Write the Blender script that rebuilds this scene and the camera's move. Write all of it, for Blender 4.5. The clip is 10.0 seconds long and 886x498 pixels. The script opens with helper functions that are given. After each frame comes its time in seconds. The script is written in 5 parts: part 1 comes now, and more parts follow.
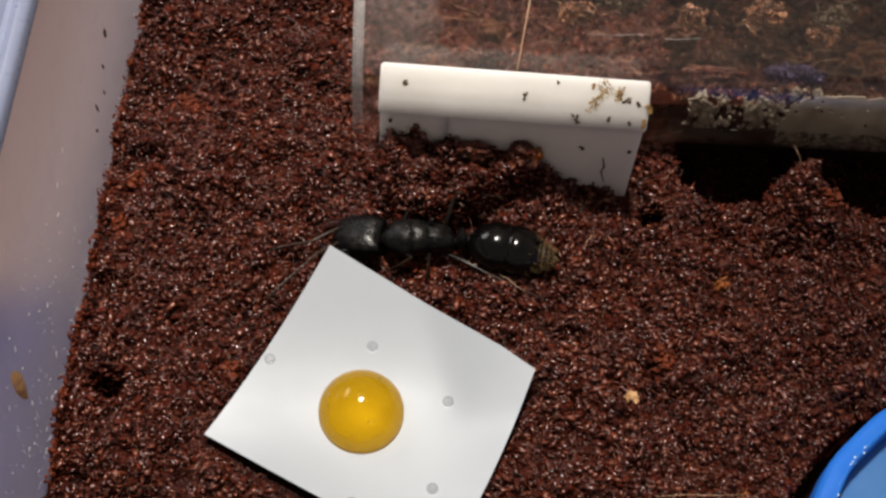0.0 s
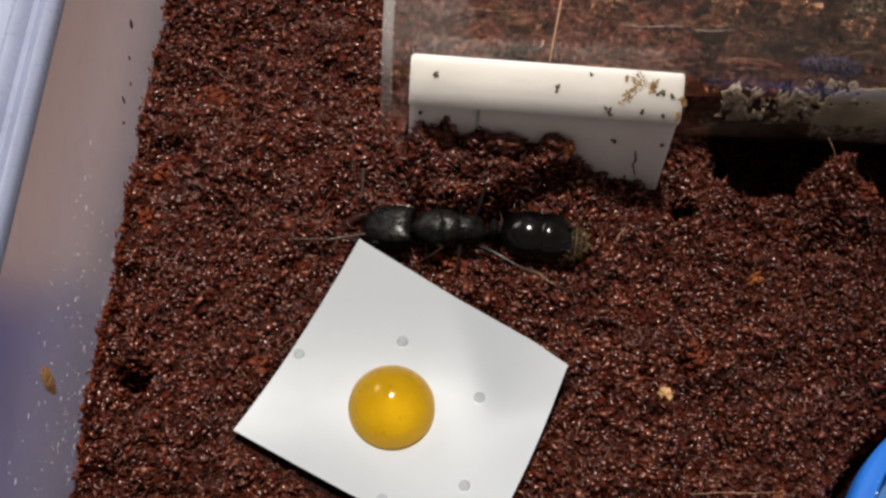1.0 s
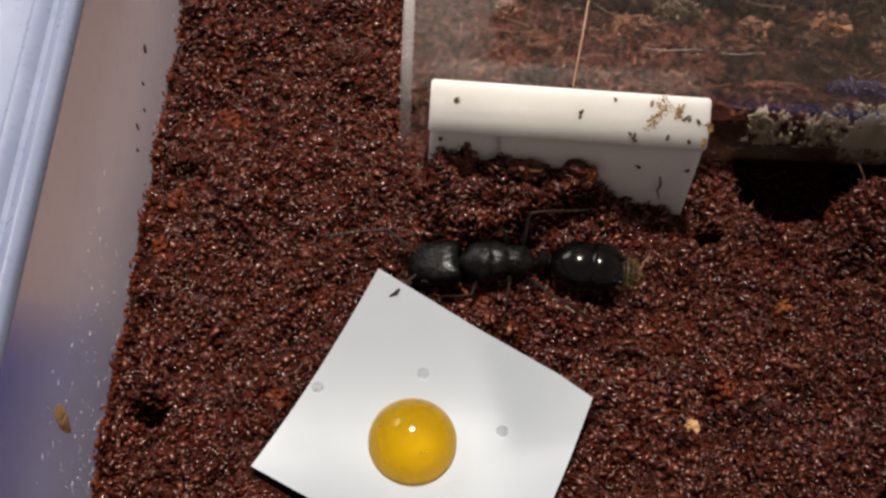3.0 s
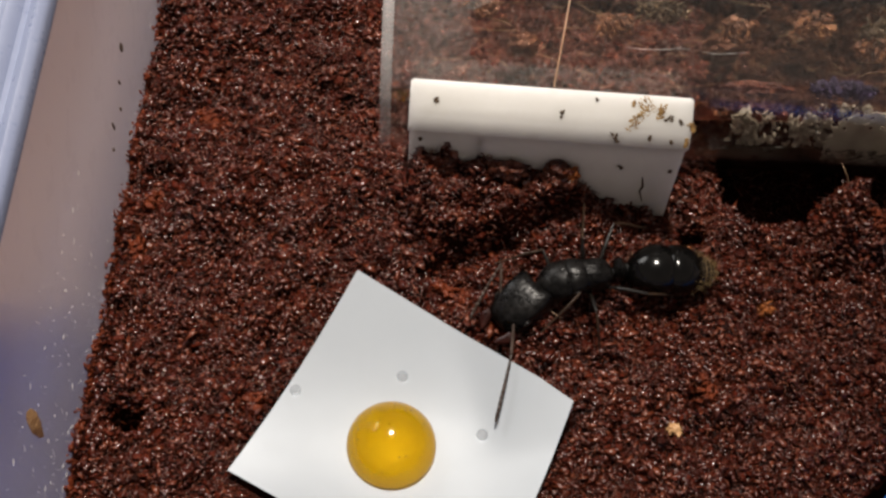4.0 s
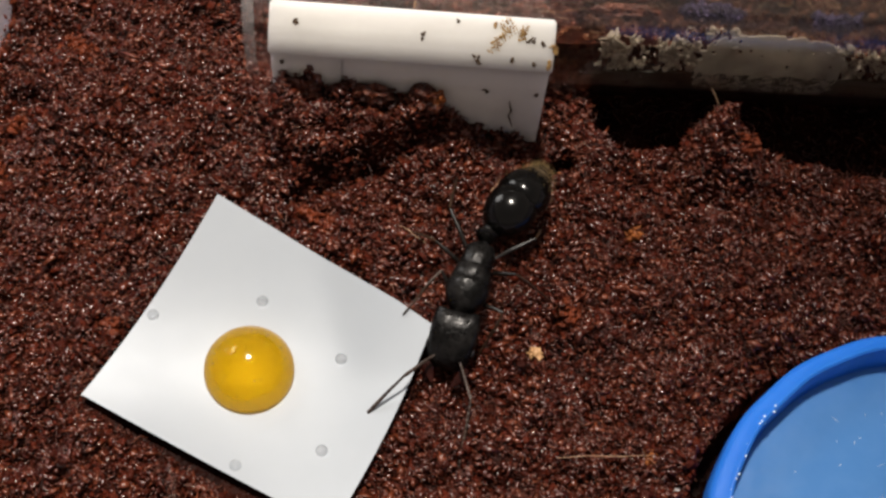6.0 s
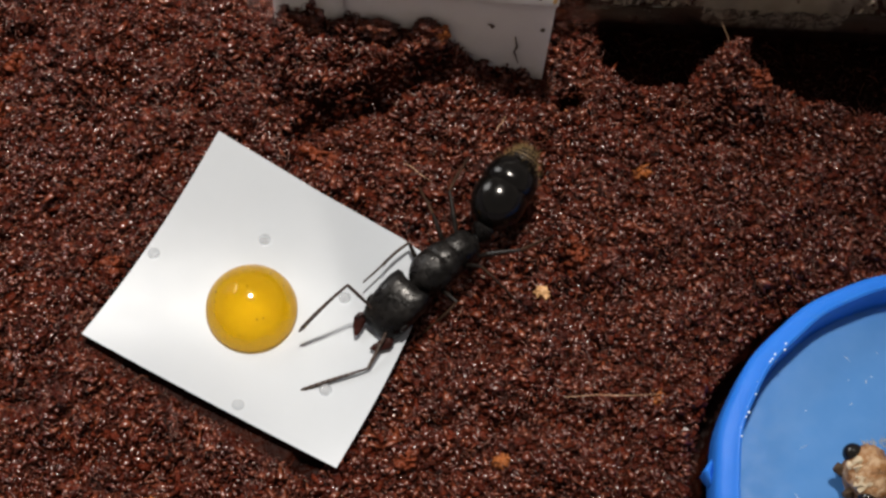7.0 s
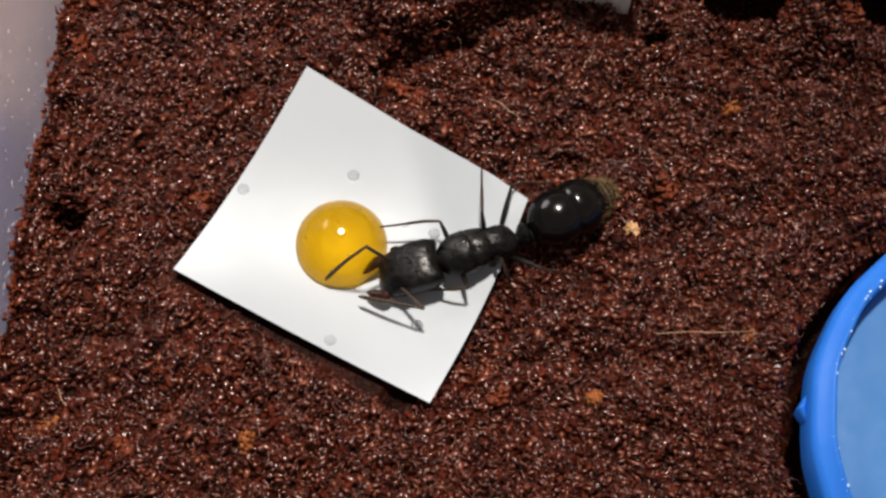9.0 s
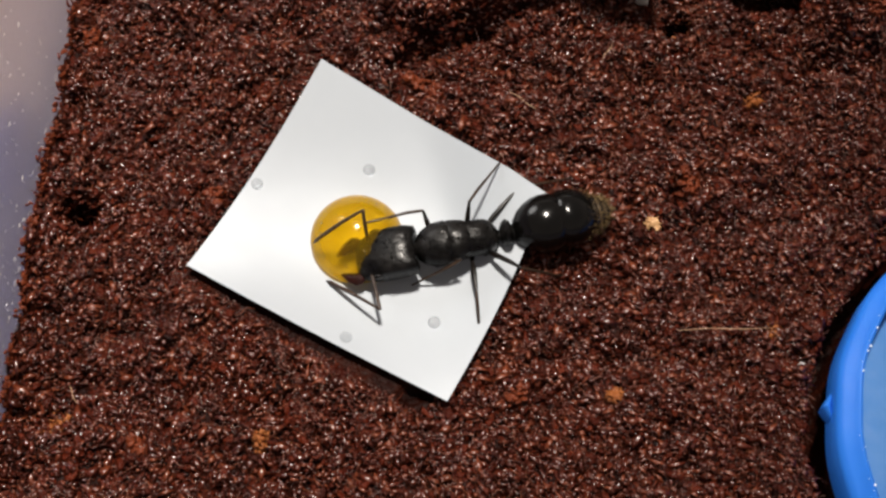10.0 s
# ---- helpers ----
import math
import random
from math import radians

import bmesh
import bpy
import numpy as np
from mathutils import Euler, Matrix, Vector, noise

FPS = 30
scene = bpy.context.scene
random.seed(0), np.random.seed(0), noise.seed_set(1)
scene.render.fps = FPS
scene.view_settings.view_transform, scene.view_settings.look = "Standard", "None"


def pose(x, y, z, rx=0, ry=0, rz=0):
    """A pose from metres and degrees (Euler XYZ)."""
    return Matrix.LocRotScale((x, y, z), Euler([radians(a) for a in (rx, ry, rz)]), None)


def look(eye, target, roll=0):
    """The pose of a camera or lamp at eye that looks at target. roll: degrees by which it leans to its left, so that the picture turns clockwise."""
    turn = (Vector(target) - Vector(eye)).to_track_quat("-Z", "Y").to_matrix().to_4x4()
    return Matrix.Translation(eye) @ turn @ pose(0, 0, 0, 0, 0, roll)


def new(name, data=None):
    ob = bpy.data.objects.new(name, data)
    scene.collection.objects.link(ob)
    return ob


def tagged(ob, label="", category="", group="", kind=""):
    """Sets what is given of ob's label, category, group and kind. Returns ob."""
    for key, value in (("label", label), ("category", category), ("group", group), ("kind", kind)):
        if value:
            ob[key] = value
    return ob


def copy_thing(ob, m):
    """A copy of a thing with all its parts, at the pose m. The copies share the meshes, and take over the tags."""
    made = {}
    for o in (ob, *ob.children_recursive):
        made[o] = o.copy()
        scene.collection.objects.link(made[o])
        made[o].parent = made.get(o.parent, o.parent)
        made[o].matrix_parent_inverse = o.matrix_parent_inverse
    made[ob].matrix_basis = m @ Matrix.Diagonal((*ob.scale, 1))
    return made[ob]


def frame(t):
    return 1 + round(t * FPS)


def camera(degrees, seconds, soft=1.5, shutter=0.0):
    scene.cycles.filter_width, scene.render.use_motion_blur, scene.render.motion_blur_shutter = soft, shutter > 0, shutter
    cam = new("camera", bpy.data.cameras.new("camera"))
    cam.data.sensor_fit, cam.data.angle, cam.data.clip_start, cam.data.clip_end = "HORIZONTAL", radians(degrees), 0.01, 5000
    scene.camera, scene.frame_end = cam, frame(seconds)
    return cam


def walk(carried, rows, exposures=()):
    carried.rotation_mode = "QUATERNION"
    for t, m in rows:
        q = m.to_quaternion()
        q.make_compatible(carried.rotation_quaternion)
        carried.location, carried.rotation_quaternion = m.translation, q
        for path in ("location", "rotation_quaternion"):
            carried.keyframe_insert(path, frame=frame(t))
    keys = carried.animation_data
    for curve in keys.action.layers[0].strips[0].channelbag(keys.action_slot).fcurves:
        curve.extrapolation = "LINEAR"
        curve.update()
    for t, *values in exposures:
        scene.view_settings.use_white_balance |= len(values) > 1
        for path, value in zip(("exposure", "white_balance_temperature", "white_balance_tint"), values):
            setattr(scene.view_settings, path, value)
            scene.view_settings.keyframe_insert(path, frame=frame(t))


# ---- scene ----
# Everything below is planned in millimetres and scaled to metres when linked.
MM = 0.001
cam = camera(35, 10.0, soft=2.6)
walk(cam, [
    (0, pose(0.0012, -0.05068, 0.10296, 30.279, -2.565, 0.074)),
    (0.5, pose(-0.00025, -0.05009, 0.10232, 30.105, -2.438, 0.3)),
    (1, pose(-0.00078, -0.0499, 0.10167, 29.991, -2.402, 0.262)),
    (1.5, pose(-0.00203, -0.04827, 0.10196, 30.028, -2.315, 0.385)),
    (2, pose(-0.00201, -0.04718, 0.10163, 30.123, -2.374, 0.282)),
    (2.5, pose(-0.00241, -0.04702, 0.10111, 30.016, -2.527, 0.177)),
    (2.7, pose(-0.00221, -0.04682, 0.10095, 29.905, -2.113, 0.293)),
    (3.8, pose(-0.00113, -0.04569, 0.10006, 30.03, -1.944, 0.144)),
    (4, pose(-0.00093, -0.04549, 0.0999, 29.743, -2.402, 0.127)),
    (4.5, pose(0.0034, -0.04673, 0.09926, 29.346, -2.552, 0.031)),
    (5, pose(0.00691, -0.04712, 0.09942, 28.083, -2.969, -0.24)),
    (5.2, pose(0.00724, -0.04718, 0.09922, 28.054, -3.432, -0.581)),
    (6.3, pose(0.00905, -0.04748, 0.09809, 28.076, -2.626, -0.223)),
    (6.5, pose(0.00938, -0.04754, 0.09789, 28.017, -2.367, -0.197)),
    (7, pose(0.00841, -0.04823, 0.09586, 26.511, -2.873, -0.385)),
    (7.5, pose(0.00663, -0.04892, 0.09637, 25.071, -2.901, -0.615)),
    (8, pose(0.005, -0.04932, 0.09683, 24.699, -2.543, -0.36)),
    (8.5, pose(0.00485, -0.04952, 0.09594, 24.67, -1.946, 0.105)),
    (9, pose(0.00385, -0.04864, 0.09504, 24.237, -1.874, 0.211)),
    (9.5, pose(0.00314, -0.04811, 0.09381, 24.175, -1.711, 0.262)),
    (10, pose(0.00352, -0.04797, 0.0934, 24.079, -1.39, 0.336)),
], exposures=[(0, -0.18), (5.2, -0.17), (6.5, -0.02), (7.1, -0.02), (8, 0.09), (10, 0.09)])

# ---- light: a small lamp high behind the tube, a dim window far to one side, the room's bounced light ----
world = bpy.data.worlds.new("room")
scene.world = world
world.use_nodes = True
wn = world.node_tree.nodes
wl = world.node_tree.links
w_co = wn.new("ShaderNodeTexCoord")
w_sep = wn.new("ShaderNodeSeparateXYZ")
w_map = wn.new("ShaderNodeMapRange")
w_map.inputs["From Min"].default_value, w_map.inputs["From Max"].default_value = -0.2, 1.0
w_map.inputs["To Min"].default_value, w_map.inputs["To Max"].default_value = 0.0, 1.0
w_ramp = wn.new("ShaderNodeValToRGB")
w_ramp.color_ramp.elements[0].color = (1.15, 0.93, 0.80, 1)
w_ramp.color_ramp.elements[1].color = (0.50, 0.45, 0.42, 1)
wl.new(w_co.outputs["Generated"], w_sep.inputs[0])
wl.new(w_sep.outputs["Z"], w_map.inputs["Value"])
wl.new(w_map.outputs[0], w_ramp.inputs[0])
wl.new(w_ramp.outputs[0], wn["Background"].inputs["Color"])
wn["Background"].inputs["Strength"].default_value = 0.38


def lamp(name, eye, target, size, watts, color):
    data = bpy.data.lights.new(name, "AREA")
    data.shape, data.size, data.energy, data.color = "DISK", size, watts, color
    ob = new(name, data)
    ob.matrix_world = look(eye, target)
    return ob


spot = bpy.data.lights.new("desk_lamp", "SPOT")
spot.energy, spot.color, spot.shadow_soft_size, spot.spot_size, spot.spot_blend = 27.0, (1.0, 0.91, 0.815), 0.03, radians(17.6), 1.0
new("desk_lamp", spot).matrix_world = look((-0.002, 0.155, 0.62), (-0.022, 0.007, 0.0))
lamp("window_light", (-0.63, 0.57, 0.55), (0, 0, 0), 0.45, 4.0, (1.0, 0.975, 0.95))


# ---- materials ----
def principled(name):
    m = bpy.data.materials.new(name)
    m.use_nodes = True
    return m, m.node_tree.nodes, m.node_tree.links, m.node_tree.nodes["Principled BSDF"]


def mat(name, colors, scale=400, detail=6, rough=(0.4, 0.6), bump=0.0, bump_scale=1500, metal=0.0, spec=0.5,
        island=0.0, transmission=0.0, coat=0.0, sss=0.0, ior=1.45, sss_scale=0.0012, stretch=(1, 1, 1), bump_size=0.0002, bump_detail=3):
    """A noise-driven surface: colours along a ramp, roughness range, fine relief in metres."""
    m, n, l, b = principled(name)
    co = n.new("ShaderNodeTexCoord")
    mp = n.new("ShaderNodeMapping")
    mp.inputs["Scale"].default_value, mp.inputs["Location"].default_value = stretch, (1.31, 0.77, 0.93)
    l.new(co.outputs["Object"], mp.inputs[0])
    no = n.new("ShaderNodeTexNoise")
    no.inputs["Scale"].default_value, no.inputs["Detail"].default_value = scale, detail
    no.inputs["Roughness"].default_value = 0.65
    l.new(mp.outputs[0], no.inputs["Vector"])
    value = no.outputs["Fac"]
    if island:
        src = n.new("ShaderNodeNewGeometry").outputs["Random Per Island"]
        mx = n.new("ShaderNodeMix")
        mx.inputs[0].default_value = island
        l.new(value, mx.inputs[2])
        l.new(src, mx.inputs[3])
        value = mx.outputs[0]
    ra = n.new("ShaderNodeValToRGB")
    lo, hi = (0.0, 1.0) if island else (0.3, 0.7)
    while len(ra.color_ramp.elements) < len(colors):
        ra.color_ramp.elements.new(0.5)
    for k, c in enumerate(colors):
        e = ra.color_ramp.elements[k]
        e.position, e.color = lo + (hi - lo) * k / max(1, len(colors) - 1), (*c, 1)
    l.new(value, ra.inputs[0])
    l.new(ra.outputs[0], b.inputs["Base Color"])
    n2 = n.new("ShaderNodeTexNoise")
    n2.inputs["Scale"].default_value, n2.inputs["Detail"].default_value = bump_scale, bump_detail
    l.new(mp.outputs[0], n2.inputs["Vector"])
    rr = n.new("ShaderNodeMapRange")
    rr.inputs["From Min"].default_value, rr.inputs["From Max"].default_value = 0.3, 0.7
    rr.inputs["To Min"].default_value, rr.inputs["To Max"].default_value = rough
    l.new(n2.outputs["Fac"], rr.inputs["Value"])
    l.new(rr.outputs[0], b.inputs["Roughness"])
    if bump:
        bp = n.new("ShaderNodeBump")
        bp.inputs["Strength"].default_value, bp.inputs["Distance"].default_value = bump, bump_size
        l.new(n2.outputs["Fac"], bp.inputs["Height"])
        l.new(bp.outputs[0], b.inputs["Normal"])
    b.inputs["Metallic"].default_value = metal
    b.inputs["Specular IOR Level"].default_value = spec
    b.inputs["Transmission Weight"].default_value = transmission
    b.inputs["Coat Weight"].default_value = coat
    b.inputs["Coat Roughness"].default_value = 0.12
    b.inputs["IOR"].default_value = ior
    if sss:
        b.inputs["Subsurface Weight"].default_value = sss
        b.inputs["Subsurface Radius"].default_value = (1, 1, 1)
        b.inputs["Subsurface Scale"].default_value = sss_scale
    return m


def through_mix(m, amount, color):
    """Lets part of the light straight through the surface, tinted."""
    n, l = m.node_tree.nodes, m.node_tree.links
    tr = n.new("ShaderNodeBsdfTransparent")
    tr.inputs[0].default_value = (*color, 1)
    mx = n.new("ShaderNodeMixShader")
    mx.inputs[0].default_value = amount
    l.new(n["Principled BSDF"].outputs[0], mx.inputs[1])
    l.new(tr.outputs[0], mx.inputs[2])
    l.new(mx.outputs[0], n["Material Output"].inputs["Surface"])
    return m


# soil bed coloured near black: shade in the gaps between crumbs is painted in
SHADED_SOIL = mat("shade_dark_coir", [(0.0035, 0.0007, 0.0004), (0.013, 0.0024, 0.0010), (0.038, 0.0072, 0.0026)], scale=260, rough=(0.35, 0.6), bump=0.9, bump_scale=1800, bump_size=0.0004, spec=0.08)
CRUMB = mat("coir_crumb", [(0.006, 0.0006, 0.0002), (0.032, 0.0039, 0.0010), (0.080, 0.0104, 0.0025), (0.15, 0.025, 0.0050)], scale=300, rough=(0.36, 0.6), bump=1.0, bump_scale=3600, bump_size=0.0003, island=0.35, spec=0.2)
GRAIN = mat("wet_coir_grain", [(0.018, 0.0024, 0.0008), (0.079, 0.0123, 0.0040), (0.24, 0.062, 0.024)], scale=300, rough=(0.24, 0.42), bump=0.3, bump_scale=4200, island=0.5, spec=0.85, coat=0.4)
FIBRE = mat("coir_fibre", [(0.022, 0.0042, 0.0015), (0.075, 0.014, 0.005), (0.17, 0.05, 0.02)], scale=900, rough=(0.22, 0.4), island=0.8, spec=0.7)
CHIP = mat("bark_chip", [(0.13, 0.032, 0.009), (0.36, 0.12, 0.032)], scale=1500, rough=(0.3, 0.55), bump=1.0, bump_scale=2500, bump_size=0.0004, spec=0.3)
REDCHIP = mat("red_bark", [(0.06, 0.010, 0.0034), (0.20, 0.041, 0.013)], scale=900, rough=(0.28, 0.5), bump=1.0, bump_scale=2500, bump_size=0.0004, spec=0.3)
CLOD = mat("soil_clod", [(0.014, 0.0026, 0.001), (0.05, 0.0095, 0.0032), (0.13, 0.032, 0.011)], scale=900, rough=(0.25, 0.5), bump=1.0, bump_scale=2500, bump_size=0.0005, spec=0.5)
TANCHIP = mat("tan_bit", [(0.34, 0.17, 0.07), (0.60, 0.36, 0.17)], scale=1500, rough=(0.4, 0.6), bump=0.7, bump_scale=3000)
PALE = mat("pale_stalk", [(0.30, 0.17, 0.10), (0.50, 0.33, 0.20)], scale=1200, rough=(0.4, 0.6))
DARKBIT = mat("dark_bit", [(0.02, 0.012, 0.006), (0.10, 0.055, 0.02)], scale=2500, rough=(0.5, 0.7), bump=0.5)
YELLOWBIT = mat("yellow_crust", [(0.16, 0.07, 0.02), (0.55, 0.36, 0.12)], scale=1800, rough=(0.5, 0.7), bump=0.6)
FOIL = mat("satin_foil_paper", [(0.36, 0.396, 0.434), (0.385, 0.421, 0.459)], scale=90, metal=0.06, rough=(0.40, 0.48), bump=0.15, bump_scale=170, bump_detail=2, spec=0.33)
WHITE = mat("white_plastic", [(0.62, 0.61, 0.58), (0.68, 0.67, 0.64)], scale=160, rough=(0.34, 0.5), bump=0.05, bump_scale=1200, sss=0.75, sss_scale=0.0035)
LIDFLOOR = mat("scuffed_blue_plastic", [(0.062, 0.225, 0.56), (0.092, 0.265, 0.61)], scale=220, rough=(0.42, 0.6), bump=0.1, bump_scale=900, spec=0.2)
DEBRIS = mat("tube_debris", [(0.006, 0.0023, 0.0012), (0.026, 0.0085, 0.0036), (0.10, 0.031, 0.0105), (0.32, 0.110, 0.035)], scale=75, rough=(0.5, 0.75), bump=0.5, bump_scale=3000, island=0.2, spec=0.25)
BLUE = mat("blue_plastic", [(0.017, 0.165, 0.68), (0.026, 0.19, 0.74)], scale=150, rough=(0.33, 0.46), bump=0.08, bump_scale=700, sss=0.12, spec=0.35)
TUB = through_mix(mat("cloudy_plastic", [(0.76, 0.74, 0.92), (0.92, 0.86, 0.88), (0.97, 0.90, 0.84)], scale=55, rough=(0.22, 0.45), bump=0.12, bump_scale=500), 0.70, (0.88, 0.88, 0.99))
tub_n, tub_l = TUB.node_tree.nodes, TUB.node_tree.links
tub_t, tub_m = tub_n.new("ShaderNodeBsdfTranslucent"), tub_n.new("ShaderNodeMixShader")
tub_t.inputs[0].default_value, tub_m.inputs[0].default_value = (0.82, 0.79, 0.79, 1), 0.62
tub_x = tub_n["Mix Shader"]
tub_l.new(tub_n["Principled BSDF"].outputs[0], tub_m.inputs[1])
tub_l.new(tub_t.outputs[0], tub_m.inputs[2])
tub_l.new(tub_m.outputs[0], tub_x.inputs[1])
tub_r, tub_b = tub_n.new("ShaderNodeBsdfRefraction"), tub_n.new("ShaderNodeMixShader")
tub_r.inputs["Color"].default_value = (0.88, 0.88, 0.99, 1)
tub_r.inputs["Roughness"].default_value, tub_r.inputs["IOR"].default_value, tub_b.inputs[0].default_value = 0.5, 1.16, 0.72
tub_l.new(tub_n["Transparent BSDF"].outputs[0], tub_b.inputs[1])
tub_l.new(tub_r.outputs[0], tub_b.inputs[2])
tub_l.new(tub_b.outputs[0], tub_x.inputs[2])


def let_glow(m, amount, color):
    """Mixes light that comes through from the far side into a thin surface."""
    n, l = m.node_tree.nodes, m.node_tree.links
    tr, mx = n.new("ShaderNodeBsdfTranslucent"), n.new("ShaderNodeMixShader")
    tr.inputs[0].default_value, mx.inputs[0].default_value = (*color, 1), amount
    l.new(n["Principled BSDF"].outputs[0], mx.inputs[1])
    l.new(tr.outputs[0], mx.inputs[2])
    l.new(mx.outputs[0], n["Material Output"].inputs["Surface"])
    return m


SCRAP = let_glow(mat("damp_scrap", [(0.10, 0.08, 0.055), (0.34, 0.30, 0.24), (0.48, 0.43, 0.35)], scale=420, rough=(0.5, 0.7), bump=0.4, bump_scale=1500), 0.5, (0.62, 0.55, 0.45))
CRUST = let_glow(mat("pale_crust", [(0.10, 0.07, 0.045), (0.30, 0.25, 0.19), (0.50, 0.44, 0.35)], scale=420, rough=(0.5, 0.7), bump=0.4, bump_scale=1500, island=0.6), 0.35, (0.5, 0.44, 0.36))
MUD = let_glow(mat("mud_smear", [(0.012, 0.009, 0.006), (0.05, 0.042, 0.03), (0.13, 0.115, 0.085)], scale=300, rough=(0.4, 0.6), bump=0.4, bump_scale=1500, stretch=(0.4, 1, 1)), 0.4, (0.16, 0.14, 0.10))
RIM = mat("rim_plastic", [(0.19, 0.22, 0.33), (0.25, 0.285, 0.40)], scale=90, rough=(0.25, 0.4))
WOOD = mat("table_wood", [(0.36, 0.23, 0.15), (0.50, 0.35, 0.24), (0.42, 0.28, 0.19)], scale=60, rough=(0.4, 0.55), stretch=(1, 0.15, 1))
CLOTH = mat("dark_cloth", [(0.012, 0.024, 0.13), (0.036, 0.058, 0.26)], scale=120, rough=(0.8, 0.95), bump=0.5, bump_scale=1800)
ORANGE = mat("orange_debris", [(0.03, 0.011, 0.005), (0.13, 0.045, 0.016), (0.36, 0.15, 0.055)], scale=700, rough=(0.5, 0.75), bump=1.0, bump_scale=2500, bump_size=0.0004)
PURPLE = mat("purple_scrap", [(0.014, 0.010, 0.020), (0.05, 0.036, 0.080)], scale=700, rough=(0.6, 0.8), bump=0.5, spec=0.1)
BODY = mat("dull_black_cuticle", [(0.001, 0.001, 0.001), (0.0028, 0.0026, 0.0025), (0.012, 0.011, 0.0105)], scale=620, rough=(0.20, 0.48), bump=0.7, bump_scale=2600, bump_size=0.0001, spec=0.25)
GLOSS = mat("glossy_black_cuticle", [(0.0015, 0.0014, 0.0013), (0.0035, 0.0032, 0.003)], scale=500, rough=(0.13, 0.20), spec=0.34, bump=0.06, bump_scale=2500, bump_size=0.0001)
AMBER = mat("straw_band", [(0.03, 0.019, 0.008), (0.16, 0.105, 0.05)], scale=900, rough=(0.35, 0.5))
MANDIBLE = mat("dark_red_mandible", [(0.010, 0.0026, 0.002), (0.034, 0.0075, 0.005)], scale=800, rough=(0.2, 0.35), spec=0.3)
LEG = mat("dark_leg", [(0.003, 0.0027, 0.0027), (0.011, 0.008, 0.006)], scale=600, rough=(0.28, 0.45))
SHIN = mat("brown_leg", [(0.008, 0.006, 0.005), (0.055, 0.030, 0.016)], scale=500, rough=(0.3, 0.5))
FEELER = mat("dark_antenna", [(0.016, 0.0095, 0.007), (0.055, 0.033, 0.023)], scale=900, spec=0.5, rough=(0.3, 0.5), bump=0.4, bump_scale=6000)
HAIR = mat("golden_hair", [(0.12, 0.08, 0.03), (0.34, 0.24, 0.11)], scale=900, rough=(0.3, 0.5))
DUST = mat("pale_dust", [(0.38, 0.35, 0.33), (0.62, 0.60, 0.60)], scale=800, rough=(0.5, 0.7))
FLECK = mat("pale_blue_fleck", [(0.45, 0.62, 0.85), (0.75, 0.85, 0.95)], scale=800, rough=(0.25, 0.4))
TAIL = mat("brown_tail_plate", [(0.005, 0.0038, 0.003), (0.022, 0.0145, 0.009)], scale=700, rough=(0.15, 0.3), spec=0.4)
EYE = mat("black_eye", [(0.004, 0.004, 0.004), (0.010, 0.009, 0.008)], scale=900, rough=(0.06, 0.1))
BUG = mat("tan_fuzzy_shell", [(0.04, 0.018, 0.007), (0.30, 0.14, 0.045), (0.60, 0.44, 0.28)], scale=1100, rough=(0.4, 0.7), bump=0.8, bump_scale=4000)
BUGPALE = mat("pale_wing_case", [(0.42, 0.33, 0.20), (0.66, 0.56, 0.40)], scale=900, rough=(0.35, 0.5), bump=0.4)
HONEY = through_mix(mat("honey_drop", [(0.94, 0.53, 0.008), (0.98, 0.61, 0.014)], scale=500, rough=(0.07, 0.13), spec=0.9, transmission=0.9, ior=1.45, bump=0.14, bump_scale=900), 0.34, (1.0, 0.70, 0.012))
GLASS = mat("clear_tube", [(0.93, 0.94, 0.93), (0.98, 0.98, 0.97)], scale=60, rough=(0.03, 0.10), transmission=1.0, ior=1.5, spec=0.12)
# whitish base colour paints in the bright gleam of a clear edge
PALE_CLEAR = through_mix(mat("bright_edged_clear", [(0.55, 0.54, 0.53), (0.75, 0.74, 0.73)], scale=300, rough=(0.08, 0.2), spec=0.9), 0.66, (0.93, 0.93, 0.93))
FOG = through_mix(mat("fog_film", [(0.20, 0.18, 0.17), (0.55, 0.52, 0.50)], scale=170, rough=(0.2, 0.4), spec=0.6), 0.9, (0.96, 0.96, 0.96))
GRIME_HAZE = through_mix(mat("tube_grime_haze", [(0.06, 0.045, 0.035), (0.34, 0.29, 0.25)], scale=140, rough=(0.3, 0.5), spec=0.5), 0.972, (0.97, 0.96, 0.95))
WATER = through_mix(mat("clear_drop", [(0.30, 0.31, 0.32), (0.40, 0.41, 0.42)], scale=60, rough=(0.02, 0.05), spec=0.8, transmission=0.65, ior=1.33), 0.38, (0.88, 0.89, 0.90))


# ---- mesh helpers ----
def mesh_of(name, bm, material, smooth=True):
    bm.transform(Matrix.Scale(MM, 4))
    bmesh.ops.recalc_face_normals(bm, faces=bm.faces)
    me = bpy.data.meshes.new(name)
    bm.to_mesh(me)
    bm.free()
    me.materials.append(material)
    if smooth:
        me.shade_smooth()
        me.set_sharp_from_angle(angle=radians(48))
    return me


def part(name, bm, material, parent=None, label="", smooth=True, at=None):
    """Links a bmesh (millimetres) as one mesh object, under a thing or a part."""
    ob = new(name, mesh_of(name, bm, material, smooth))
    if parent is not None:
        ob.parent = parent
    if at is not None:
        ob.matrix_basis = at
    return tagged(ob, label)


def P(x, y, z, rx=0, ry=0, rz=0):
    return pose(x * MM, y * MM, z * MM, rx, ry, rz)


